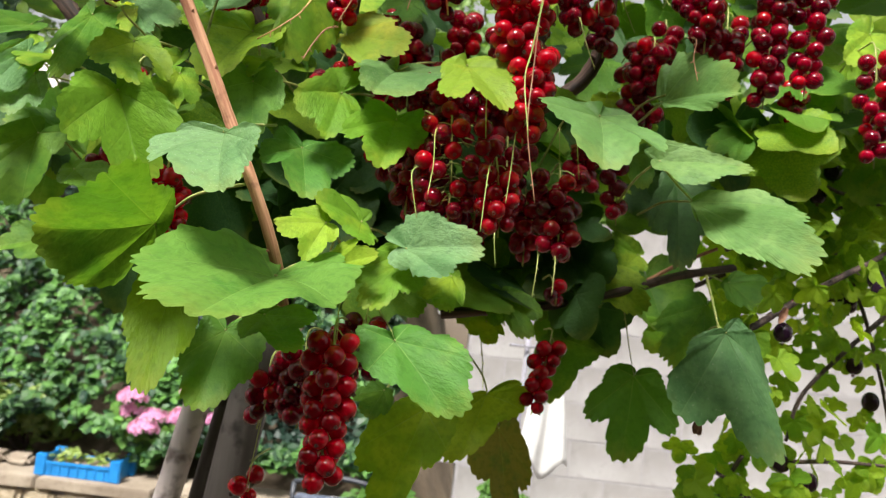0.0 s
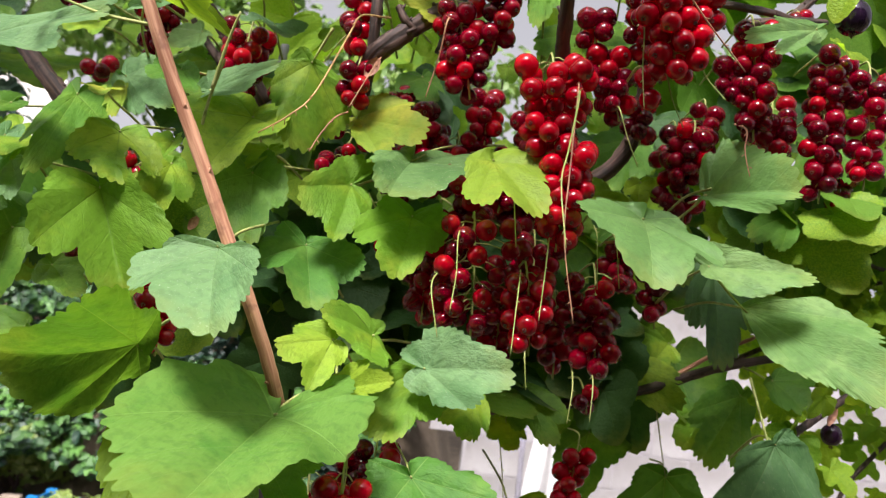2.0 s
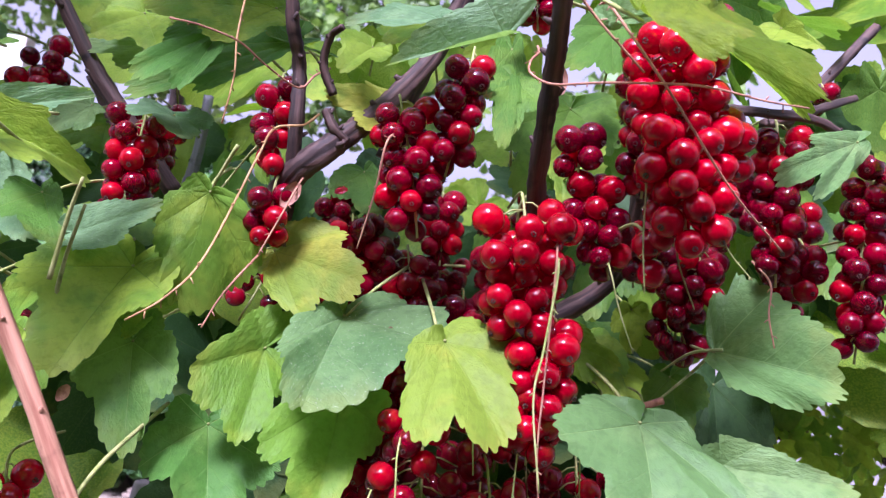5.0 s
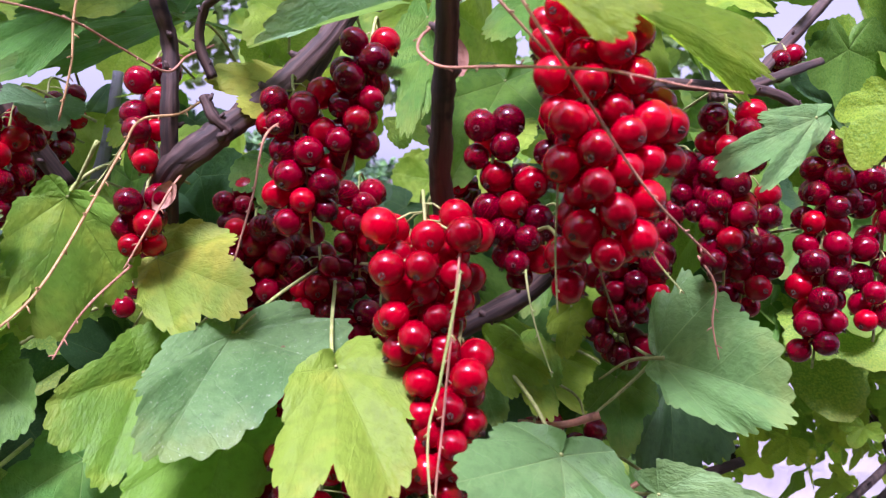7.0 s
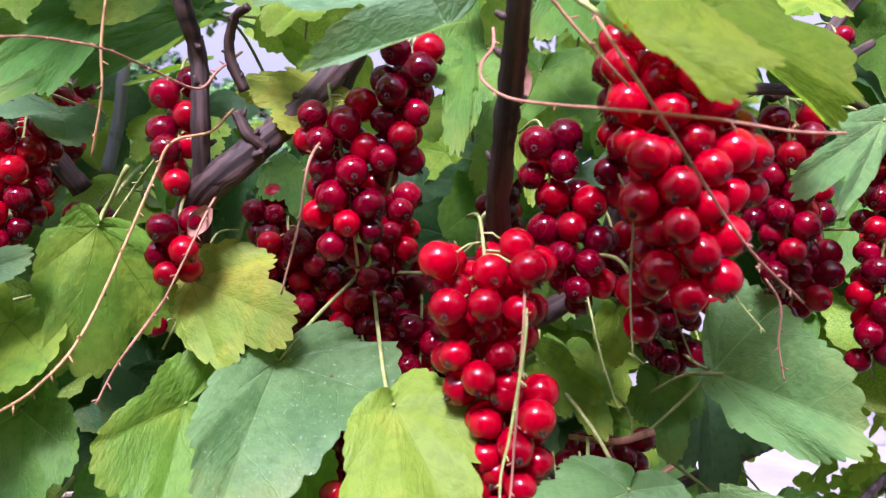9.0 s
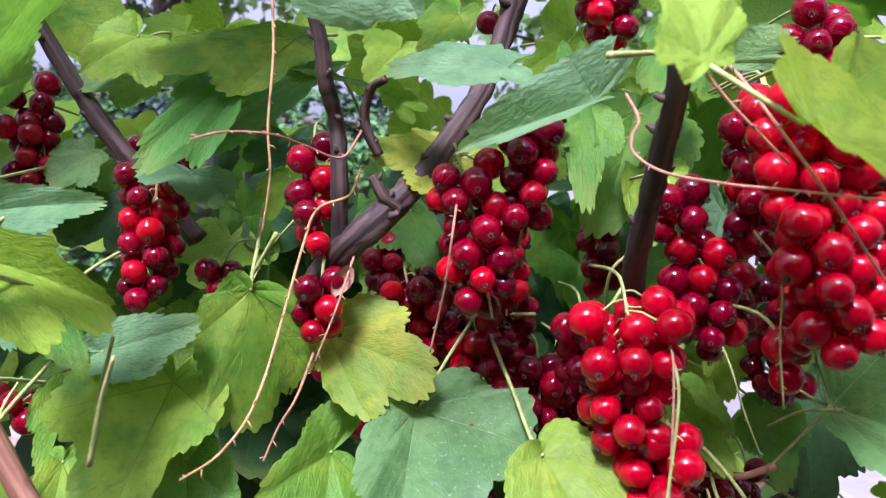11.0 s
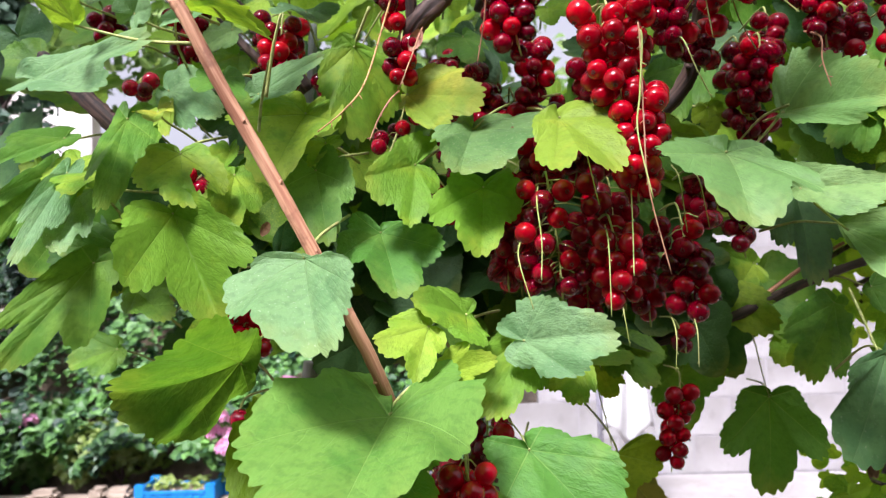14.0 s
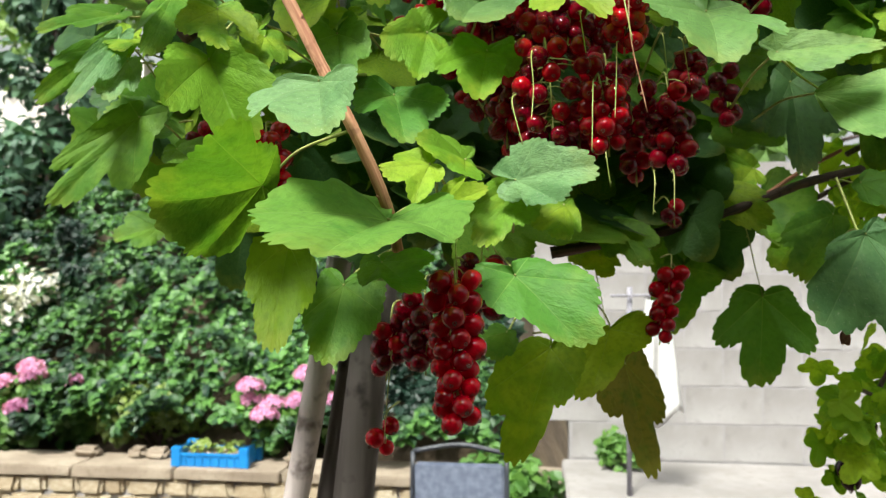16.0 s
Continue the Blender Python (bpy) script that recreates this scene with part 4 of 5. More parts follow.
strand("pink", 0.00042, [(-0.078, 0.385, 1.742), (-0.083, 0.382, 1.733), (-0.087, 0.380, 1.723)])
strand("pink", 0.00042, [(-0.063, 0.405, 1.824), (-0.068, 0.400, 1.817), (-0.078, 0.385, 1.820), (-0.083, 0.365, 1.821), (-0.092, 0.350, 1.820), (-0.097, 0.338, 1.817)])
strand("green", 0.00034, [(0.053, 0.375, 1.758), (0.056, 0.370, 1.745), (0.062, 0.370, 1.731)])
strand("green", 0.00034, [(0.069, 0.360, 1.771), (0.072, 0.360, 1.761), (0.078, 0.360, 1.748)])
strand("green", 0.00034, [(0.079, 0.350, 1.775), (0.084, 0.350, 1.767), (0.092, 0.350, 1.759)])
strand("pink", 0.00042, [(0.119, 0.395, 1.762), (0.117, 0.390, 1.750), (0.120, 0.390, 1.738)])
strand("green", 0.00034, [(0.055, 0.350, 1.788), (0.056, 0.350, 1.768), (0.058, 0.350, 1.751)])
strand("pink", 0.00042, [(-0.031, 0.385, 1.796), (-0.033, 0.385, 1.778), (-0.037, 0.385, 1.757)])
strand("green", 0.00046, [(0.031, 0.355, 1.755), (0.028, 0.350, 1.730), (0.026, 0.348, 1.714), (0.030, 0.345, 1.687)])
strand("pink", 0.0004, [(0.031, 0.360, 1.760), (0.030, 0.355, 1.720), (0.030, 0.352, 1.692), (0.037, 0.352, 1.657)])
strand("green", 0.00034, [(0.010, 0.385, 1.713), (0.011, 0.360, 1.687)])
strand("green", 0.00034, [(-0.014, 0.370, 1.690), (-0.013, 0.365, 1.673), (-0.014, 0.362, 1.657)])
strand("green", 0.00034, [(-0.023, 0.365, 1.666), (-0.018, 0.360, 1.645)])
strand("green", 0.00034, [(0.026, 0.370, 1.699), (0.025, 0.365, 1.675), (0.024, 0.362, 1.657)])
strand("green", 0.00034, [(0.014, 0.360, 1.670), (0.013, 0.355, 1.641)])
strand("green", 0.00034, [(0.049, 0.380, 1.698), (0.051, 0.380, 1.675)])
strand("green", 0.00034, [(0.059, 0.385, 1.697), (0.062, 0.385, 1.677)])
strand("green", 0.00034, [(0.021, 0.375, 1.643), (0.023, 0.375, 1.627)])
strand("green", 0.00034, [(0.045, 0.385, 1.631), (0.044, 0.385, 1.614)])
strand("green", 0.00034, [(0.054, 0.385, 1.633), (0.054, 0.385, 1.616)])
strand("green", 0.00034, [(-0.048, 0.350, 1.599), (-0.047, 0.345, 1.584), (-0.049, 0.335, 1.559)])
strand("green", 0.00034, [(-0.085, 0.395, 1.551), (-0.088, 0.395, 1.525), (-0.090, 0.395, 1.499)])
strand("green", 0.00078, [(-0.094, 0.337, 1.649), (-0.121, 0.350, 1.643), (-0.138, 0.365, 1.635), (-0.152, 0.378, 1.628)])
strand("green", 0.00078, [(-0.057, 0.365, 1.619), (-0.069, 0.350, 1.616), (-0.077, 0.337, 1.609)])
strand("green", 0.00046, [(-0.034, 0.400, 1.600), (-0.026, 0.380, 1.591), (-0.022, 0.372, 1.585)])
strand("green", 0.00046, [(0.131, 0.550, 1.616), (0.142, 0.570, 1.590), (0.151, 0.585, 1.570)])
strand("green", 0.00046, [(0.028, 0.550, 1.594), (0.031, 0.530, 1.571), (0.032, 0.510, 1.554)])
strand("green", 0.00068, [(0.107, 0.400, 1.694), (0.116, 0.395, 1.682), (0.121, 0.385, 1.673)])
strand("green", 0.00068, [(0.109, 0.410, 1.735), (0.100, 0.420, 1.732), (0.092, 0.430, 1.723)])
strand("green", 0.00078, [(0.171, 0.500, 1.645), (0.173, 0.485, 1.622), (0.174, 0.476, 1.608)])
strand("green", 0.00072, [(0.110, 0.420, 1.734), (0.100, 0.420, 1.723), (0.088, 0.418, 1.712)])
strand("green", 0.00072, [(-0.017, 0.465, 1.758), (-0.031, 0.430, 1.744), (-0.040, 0.410, 1.732)])
strand("green", 0.00068, [(0.007, 0.460, 1.759), (-0.017, 0.465, 1.758)])
strand("pink", 0.00136, [(0.090, 0.418, 1.712), (0.077, 0.420, 1.707), (0.063, 0.430, 1.705)])
strand("green", 0.00078, [(0.065, 0.385, 1.703), (0.063, 0.400, 1.705), (0.067, 0.420, 1.708)])
strand("green", 0.00078, [(-0.150, 0.333, 1.821), (-0.156, 0.334, 1.809), (-0.162, 0.330, 1.793)])
strand("green", 0.00078, [(-0.148, 0.332, 1.756), (-0.172, 0.335, 1.760), (-0.199, 0.335, 1.768)])
strand("green", 0.00078, [(-0.139, 0.380, 1.720), (-0.136, 0.378, 1.741), (-0.131, 0.376, 1.761)])
strand("green", 0.00085, [(0.003, 0.335, 1.840), (0.017, 0.350, 1.844), (0.036, 0.370, 1.849)])
strand("green", 0.00068, [(0.034, 0.420, 1.779), (0.024, 0.410, 1.769), (0.022, 0.400, 1.782), (0.028, 0.400, 1.789)])
strand("green", 0.00072, [(0.021, 0.330, 1.840), (0.030, 0.320, 1.831), (0.039, 0.310, 1.822)])
strand("pink", 0.00049, [(0.021, 0.330, 1.840), (0.031, 0.330, 1.829), (0.046, 0.330, 1.815)])
strand("green", 0.00068, [(-0.180, 0.400, 1.715), (-0.188, 0.420, 1.725), (-0.186, 0.430, 1.735)])
strand("green", 0.00046, [(-0.085, 0.420, 1.797), (-0.097, 0.430, 1.784), (-0.101, 0.420, 1.772)])
strand("green", 0.00068, [(-0.122, 0.340, 1.735), (-0.117, 0.335, 1.753), (-0.112, 0.330, 1.765)])
strand("green", 0.00072, [(-0.088, 0.400, 1.792), (-0.099, 0.410, 1.775)])

# leaves: base, middle tip, side tips
leaf("mid", (-0.075, 0.329, 1.609), (-0.081, 0.246, 1.587), (-0.116, 0.281, 1.609), (-0.044, 0.314, 1.603), lobes=-0.4, heel=1.1)
leaf("blue", (-0.105, 0.326, 1.669), (-0.089, 0.279, 1.637), (-0.129, 0.306, 1.652), (-0.077, 0.287, 1.655), lobes=0.1, heel=0.15)
leaf("deep", (-0.141, 0.356, 1.627), (-0.185, 0.337, 1.616), (-0.145, 0.301, 1.646), (-0.176, 0.364, 1.595), lobes=0.0, heel=0.6)
leaf("fresh", (-0.174, 0.368, 1.693), (-0.151, 0.358, 1.648), (-0.178, 0.329, 1.661), (-0.130, 0.346, 1.672), lobes=1.0)
leaf("fresh", (-0.173, 0.375, 1.721), (-0.163, 0.356, 1.693), (-0.186, 0.357, 1.705), (-0.150, 0.371, 1.705), hole=(0.26, 0.42, 0.13))
leaf("deep", (-0.225, 0.430, 1.752), (-0.207, 0.368, 1.696), (-0.224, 0.387, 1.716), (-0.206, 0.424, 1.735))
leaf("fresh", (-0.157, 0.400, 1.714), (-0.150, 0.365, 1.682), (-0.161, 0.369, 1.695), (-0.139, 0.384, 1.694))
leaf("fresh", (-0.070, 0.410, 1.716), (-0.091, 0.390, 1.707), (-0.071, 0.384, 1.684), (-0.076, 0.410, 1.731), lobes=0.3, heel=1.1)
leaf("fresh", (-0.037, 0.400, 1.702), (-0.039, 0.365, 1.668), (-0.062, 0.370, 1.686), (-0.019, 0.392, 1.691), lobes=0.8)
leaf("grey", (-0.041, 0.410, 1.732), (-0.046, 0.356, 1.704), (-0.059, 0.372, 1.718), (-0.005, 0.392, 1.724), lobes=-0.5, heel=1.0)
leaf("yellow", (-0.002, 0.376, 1.728), (0.019, 0.346, 1.700), (0.028, 0.370, 1.723), (-0.009, 0.340, 1.698), lobes=1.0)
leaf("lime", (-0.063, 0.372, 1.639), (-0.084, 0.355, 1.633), (-0.078, 0.369, 1.644), (-0.067, 0.349, 1.619))
leaf("fresh", (-0.047, 0.385, 1.643), (-0.069, 0.370, 1.650), (-0.061, 0.385, 1.657), (-0.046, 0.364, 1.630))
leaf("blue", (-0.022, 0.376, 1.631), (0.013, 0.357, 1.635), (-0.010, 0.374, 1.650), (-0.001, 0.354, 1.617), lobes=-0.2, heel=0.9)
leaf("fresh", (-0.024, 0.392, 1.630), (-0.037, 0.370, 1.599), (-0.050, 0.375, 1.613), (-0.013, 0.379, 1.611))
leaf("fresh", (0.002, 0.400, 1.621), (0.002, 0.380, 1.601), (-0.014, 0.390, 1.609), (0.010, 0.390, 1.609))
leaf("fresh", (-0.057, 0.372, 1.618), (-0.034, 0.360, 1.625), (-0.048, 0.369, 1.632), (-0.046, 0.357, 1.614))
leaf("mid", (-0.022, 0.372, 1.585), (0.008, 0.352, 1.555), (0.016, 0.365, 1.579), (-0.033, 0.358, 1.568), lobes=-0.1)
leaf("olive", (-0.131, 0.365, 1.601), (-0.129, 0.335, 1.554), (-0.146, 0.347, 1.583), (-0.114, 0.348, 1.573), lobes=-0.1)
leaf("deep", (-0.109, 0.385, 1.580), (-0.109, 0.355, 1.543), (-0.127, 0.370, 1.563), (-0.087, 0.376, 1.566), lobes=-0.1)
leaf("deep", (-0.082, 0.350, 1.591), (-0.061, 0.315, 1.578), (-0.085, 0.328, 1.580), (-0.056, 0.337, 1.591))
leaf("olive", (-0.004, 0.460, 1.543), (-0.024, 0.430, 1.479), (-0.041, 0.441, 1.517), (0.011, 0.450, 1.521), lobes=0.9, heel=0.4)
leaf("olive", (0.035, 0.510, 1.551), (0.021, 0.485, 1.511), (0.000, 0.482, 1.523), (0.061, 0.503, 1.545), lobes=0.6, heel=0.4)
leaf("brown", (0.049, 0.550, 1.524), (0.063, 0.530, 1.452), (0.028, 0.539, 1.501), (0.076, 0.545, 1.492), lobes=1.3)
leaf("deep", (0.151, 0.585, 1.570), (0.145, 0.575, 1.509), (0.112, 0.574, 1.536), (0.183, 0.574, 1.535), lobes=1.5, heel=0.6)
leaf("deep", (0.100, 0.610, 1.592), (0.086, 0.590, 1.540), (0.073, 0.600, 1.572), (0.129, 0.605, 1.584))
leaf("teal", (0.178, 0.476, 1.609), (0.209, 0.452, 1.535), (0.146, 0.452, 1.557), (0.206, 0.474, 1.587), lobes=1.2, heel=0.3)
leaf("dull", (0.130, 0.415, 1.678), (0.169, 0.351, 1.642), (0.170, 0.380, 1.675), (0.143, 0.372, 1.645), lobes=-0.2, heel=0.1)
leaf("dull", (0.067, 0.371, 1.708), (0.065, 0.335, 1.678), (0.033, 0.349, 1.701), (0.095, 0.344, 1.685), lobes=0.9)
leaf("dull", (0.104, 0.390, 1.693), (0.145, 0.378, 1.692), (0.117, 0.388, 1.703), (0.123, 0.372, 1.680), lobes=-0.2, heel=0.5)
leaf("dull", (0.110, 0.420, 1.734), (0.136, 0.370, 1.728), (0.128, 0.410, 1.762), (0.116, 0.378, 1.719), lobes=-0.6, heel=0.4)
leaf("dark", (0.155, 0.530, 1.713), (0.152, 0.500, 1.648), (0.133, 0.508, 1.676), (0.185, 0.521, 1.683))
leaf("fresh", (0.107, 0.560, 1.648), (0.143, 0.540, 1.618), (0.099, 0.546, 1.623), (0.146, 0.553, 1.641))
leaf("yellow", (-0.074, 0.425, 1.755), (-0.036, 0.405, 1.745), (-0.057, 0.400, 1.731), (-0.046, 0.420, 1.767), lobes=0.4, heel=0.6)
leaf("fresh", (-0.096, 0.400, 1.773), (-0.101, 0.392, 1.730), (-0.114, 0.395, 1.756), (-0.078, 0.414, 1.742), lobes=0.1, heel=0.5)
leaf("fresh", (-0.121, 0.400, 1.742), (-0.130, 0.366, 1.705), (-0.154, 0.380, 1.735), (-0.103, 0.386, 1.732))
leaf("lime", (-0.114, 0.410, 1.729), (-0.118, 0.395, 1.715), (-0.124, 0.400, 1.724), (-0.106, 0.406, 1.726))
leaf("mid", (-0.117, 0.400, 1.714), (-0.107, 0.380, 1.675), (-0.133, 0.387, 1.703), (-0.097, 0.392, 1.704), lobes=0.5)
leaf("mid", (-0.089, 0.415, 1.684), (-0.077, 0.385, 1.652), (-0.105, 0.391, 1.672), (-0.056, 0.400, 1.671))
leaf("lime", (0.012, 0.296, 1.832), (0.009, 0.304, 1.848), (0.000, 0.292, 1.835), (0.022, 0.307, 1.845), lobes=0.0, stem=False)
leaf("olive", (0.036, 0.300, 1.821), (0.059, 0.296, 1.818), (0.043, 0.319, 1.840), (0.055, 0.291, 1.808), lobes=0.1, heel=0.4, stem=False)
leaf("olive", (0.062, 0.337, 1.834), (0.106, 0.344, 1.822), (0.095, 0.369, 1.851), (0.099, 0.341, 1.813), lobes=0.1, heel=0.4, stem=False)
leaf("yellow", (-0.028, 0.430, 1.820), (-0.060, 0.416, 1.823), (-0.041, 0.430, 1.830), (-0.044, 0.413, 1.807))
leaf("deep", (0.054, 0.494, 1.848), (0.030, 0.450, 1.793), (0.017, 0.466, 1.823), (0.075, 0.471, 1.822))
leaf("deep", (0.016, 0.442, 1.857), (0.013, 0.397, 1.804), (0.003, 0.421, 1.833), (0.022, 0.420, 1.831))
leaf("mid", (-0.151, 0.333, 1.822), (-0.145, 0.300, 1.846), (-0.146, 0.263, 1.807), (-0.122, 0.335, 1.862), stem=False)
leaf("fresh", (-0.167, 0.367, 1.785), (-0.129, 0.371, 1.771), (-0.147, 0.364, 1.790), (-0.128, 0.325, 1.766), lobes=0.6, heel=0.4)
leaf("blue", (-0.188, 0.409, 1.796), (-0.135, 0.382, 1.801), (-0.164, 0.394, 1.805), (-0.156, 0.381, 1.790), lobes=-0.2)
leaf("blue", (-0.143, 0.397, 1.752), (-0.107, 0.384, 1.764), (-0.131, 0.394, 1.765), (-0.122, 0.380, 1.749), lobes=-0.5)
leaf("deep", (-0.166, 0.415, 1.767), (-0.147, 0.393, 1.747), (-0.176, 0.399, 1.757), (-0.153, 0.408, 1.763))
leaf("yellow", (-0.189, 0.388, 1.744), (-0.179, 0.361, 1.734), (-0.193, 0.370, 1.739), (-0.176, 0.376, 1.740))
leaf("fresh", (-0.168, 0.425, 1.731), (-0.166, 0.402, 1.710), (-0.175, 0.411, 1.725), (-0.160, 0.412, 1.725))
leaf("blue", (-0.239, 0.372, 1.759), (-0.163, 0.331, 1.759), (-0.207, 0.363, 1.770), (-0.189, 0.324, 1.739), stem=False)
leaf("lime", (-0.197, 0.331, 1.768), (-0.197, 0.302, 1.779), (-0.196, 0.326, 1.785), (-0.196, 0.306, 1.767), stem=False)
leaf("fresh", (-0.235, 0.425, 1.723), (-0.238, 0.397, 1.710), (-0.257, 0.411, 1.717), (-0.231, 0.408, 1.711))
leaf("fresh", (-0.091, 0.445, 1.864), (-0.135, 0.418, 1.850), (-0.116, 0.435, 1.864), (-0.110, 0.422, 1.839))
leaf("mid", (-0.086, 0.467, 1.857), (-0.142, 0.424, 1.812), (-0.127, 0.450, 1.843), (-0.108, 0.434, 1.823))
leaf("blue", (-0.246, 0.495, 1.857), (-0.274, 0.476, 1.840), (-0.262, 0.491, 1.858), (-0.246, 0.473, 1.833))
leaf("dark", (-0.230, 0.475, 1.869), (-0.240, 0.456, 1.852), (-0.247, 0.470, 1.870), (-0.228, 0.454, 1.847))
leaf("lime", (-0.295, 0.505, 1.875), (-0.301, 0.486, 1.857), (-0.301, 0.492, 1.869), (-0.277, 0.487, 1.859))
leaf("blue", (-0.132, 0.453, 1.812), (-0.120, 0.436, 1.799), (-0.149, 0.441, 1.809), (-0.109, 0.440, 1.807))
leaf("dull", (0.156, 0.408, 1.824), (0.109, 0.371, 1.800), (0.125, 0.390, 1.818), (0.122, 0.372, 1.791), lobes=1.4)
leaf("deep", (0.063, 0.457, 1.879), (0.038, 0.434, 1.850), (0.044, 0.450, 1.874), (0.060, 0.433, 1.848))
leaf("mid", (-0.112, 0.439, 1.849), (-0.134, 0.402, 1.814), (-0.129, 0.427, 1.845), (-0.114, 0.408, 1.816))
leaf("deep", (-0.083, 0.470, 1.856), (-0.097, 0.460, 1.856), (-0.098, 0.470, 1.868), (-0.067, 0.456, 1.848))
leaf("lime", (-0.054, 0.524, 1.878), (-0.067, 0.504, 1.858), (-0.072, 0.520, 1.881), (-0.045, 0.507, 1.864))
leaf("fresh", (0.119, 0.403, 1.865), (0.126, 0.382, 1.850), (0.121, 0.394, 1.866), (0.106, 0.386, 1.849))
leaf("lime", (-0.173, 0.505, 1.875), (-0.189, 0.485, 1.854), (-0.191, 0.501, 1.877), (-0.156, 0.484, 1.852))
leaf("deep", (0.017, 0.426, 1.838), (0.013, 0.402, 1.809), (0.004, 0.416, 1.827), (0.028, 0.415, 1.825))
leaf("fresh", (0.045, 0.455, 1.817), (0.044, 0.431, 1.788), (0.037, 0.445, 1.806), (0.064, 0.449, 1.815))
leaf("deep", (-0.046, 0.476, 1.800), (-0.036, 0.454, 1.777), (-0.059, 0.464, 1.786), (-0.031, 0.466, 1.789))
leaf("fresh", (0.064, 0.446, 1.733), (0.070, 0.413, 1.710), (0.052, 0.430, 1.722), (0.079, 0.431, 1.724))
leaf("deep", (0.112, 0.477, 1.718), (0.111, 0.452, 1.691), (0.096, 0.463, 1.703), (0.128, 0.468, 1.710))
leaf("olive", (0.087, 0.465, 1.748), (0.081, 0.444, 1.728), (0.075, 0.455, 1.739), (0.096, 0.455, 1.739))
leaf("deep", (-0.236, 0.413, 1.675), (-0.278, 0.402, 1.623), (-0.280, 0.401, 1.648), (-0.236, 0.406, 1.636), lobes=1.4)
leaf("deep", (-0.281, 0.452, 1.729), (-0.282, 0.390, 1.681), (-0.288, 0.414, 1.712), (-0.274, 0.414, 1.690))
leaf("deep", (-0.269, 0.445, 1.747), (-0.292, 0.405, 1.725), (-0.288, 0.429, 1.746), (-0.272, 0.416, 1.728))
leaf("blue", (-0.253, 0.420, 1.723), (-0.254, 0.376, 1.676), (-0.260, 0.390, 1.699), (-0.243, 0.399, 1.695), lobes=0.9)
leaf("fresh", (-0.256, 0.437, 1.733), (-0.256, 0.404, 1.706), (-0.269, 0.422, 1.722), (-0.243, 0.417, 1.713))
leaf("deep", (-0.248, 0.469, 1.685), (-0.286, 0.461, 1.688), (-0.278, 0.473, 1.703), (-0.250, 0.452, 1.670))
leaf("deep", (-0.297, 0.552, 1.622), (-0.325, 0.538, 1.613), (-0.320, 0.552, 1.631), (-0.302, 0.533, 1.604))
leaf("olive", (0.031, 0.534, 1.599), (0.035, 0.516, 1.584), (0.019, 0.519, 1.590), (0.044, 0.521, 1.592))
leaf("deep", (-0.029, 0.444, 1.553), (-0.035, 0.426, 1.539), (-0.047, 0.437, 1.548), (-0.024, 0.433, 1.542))
leaf("fresh", (0.194, 0.627, 1.621), (0.166, 0.600, 1.591), (0.155, 0.619, 1.617), (0.214, 0.613, 1.605))
leaf("deep", (0.212, 0.616, 1.632), (0.173, 0.580, 1.584), (0.167, 0.596, 1.614), (0.199, 0.579, 1.583))
leaf("fresh", (0.144, 0.579, 1.663), (0.112, 0.574, 1.672), (0.125, 0.577, 1.679), (0.128, 0.561, 1.647))
leaf("deep", (0.088, 0.510, 1.786), (0.067, 0.480, 1.743), (0.060, 0.500, 1.775), (0.097, 0.486, 1.756))
leaf("deep", (0.229, 0.529, 1.809), (0.196, 0.502, 1.772), (0.197, 0.521, 1.803), (0.227, 0.502, 1.771))
leaf("lime", (0.286, 0.563, 1.827), (0.247, 0.529, 1.773), (0.248, 0.553, 1.815), (0.272, 0.530, 1.776))
leaf("fresh", (0.272, 0.507, 1.826), (0.242, 0.483, 1.794), (0.254, 0.502, 1.826), (0.268, 0.482, 1.793))
leaf("deep", (0.203, 0.526, 1.755), (0.166, 0.506, 1.734), (0.177, 0.521, 1.755), (0.184, 0.501, 1.723))
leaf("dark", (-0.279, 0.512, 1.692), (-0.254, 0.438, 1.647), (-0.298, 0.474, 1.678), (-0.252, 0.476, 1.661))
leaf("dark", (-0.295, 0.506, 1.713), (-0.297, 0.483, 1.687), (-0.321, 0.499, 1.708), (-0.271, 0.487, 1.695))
leaf("blue", (-0.252, 0.428, 1.712), (-0.243, 0.392, 1.680), (-0.268, 0.413, 1.702), (-0.233, 0.408, 1.692))
leaf("lime", (-0.315, 0.517, 1.726), (-0.341, 0.515, 1.743), (-0.338, 0.526, 1.756), (-0.297, 0.497, 1.706))
leaf("blue", (-0.213, 0.455, 1.773), (-0.171, 0.425, 1.751), (-0.190, 0.448, 1.780), (-0.192, 0.432, 1.744))
leaf("dark", (-0.039, 0.490, 1.808), (-0.033, 0.465, 1.764), (-0.054, 0.477, 1.783), (-0.015, 0.478, 1.786))
leaf("yellow", (-0.208, 0.446, 1.764), (-0.201, 0.425, 1.741), (-0.214, 0.434, 1.750), (-0.201, 0.434, 1.750))
leaf("deep", (-0.223, 0.433, 1.660), (-0.200, 0.416, 1.646), (-0.220, 0.417, 1.647), (-0.196, 0.424, 1.661))
leaf("deep", (0.054, 0.525, 1.713), (0.065, 0.502, 1.687), (0.042, 0.514, 1.702), (0.073, 0.519, 1.710))
leaf("olive", (0.052, 0.432, 1.731), (0.072, 0.418, 1.723), (0.059, 0.430, 1.738), (0.056, 0.415, 1.717))
leaf("deep", (0.040, 0.528, 1.620), (0.056, 0.503, 1.591), (0.033, 0.512, 1.599), (0.068, 0.517, 1.607))
leaf("deep", (0.195, 0.524, 1.645), (0.208, 0.505, 1.629), (0.195, 0.510, 1.627), (0.221, 0.521, 1.648))
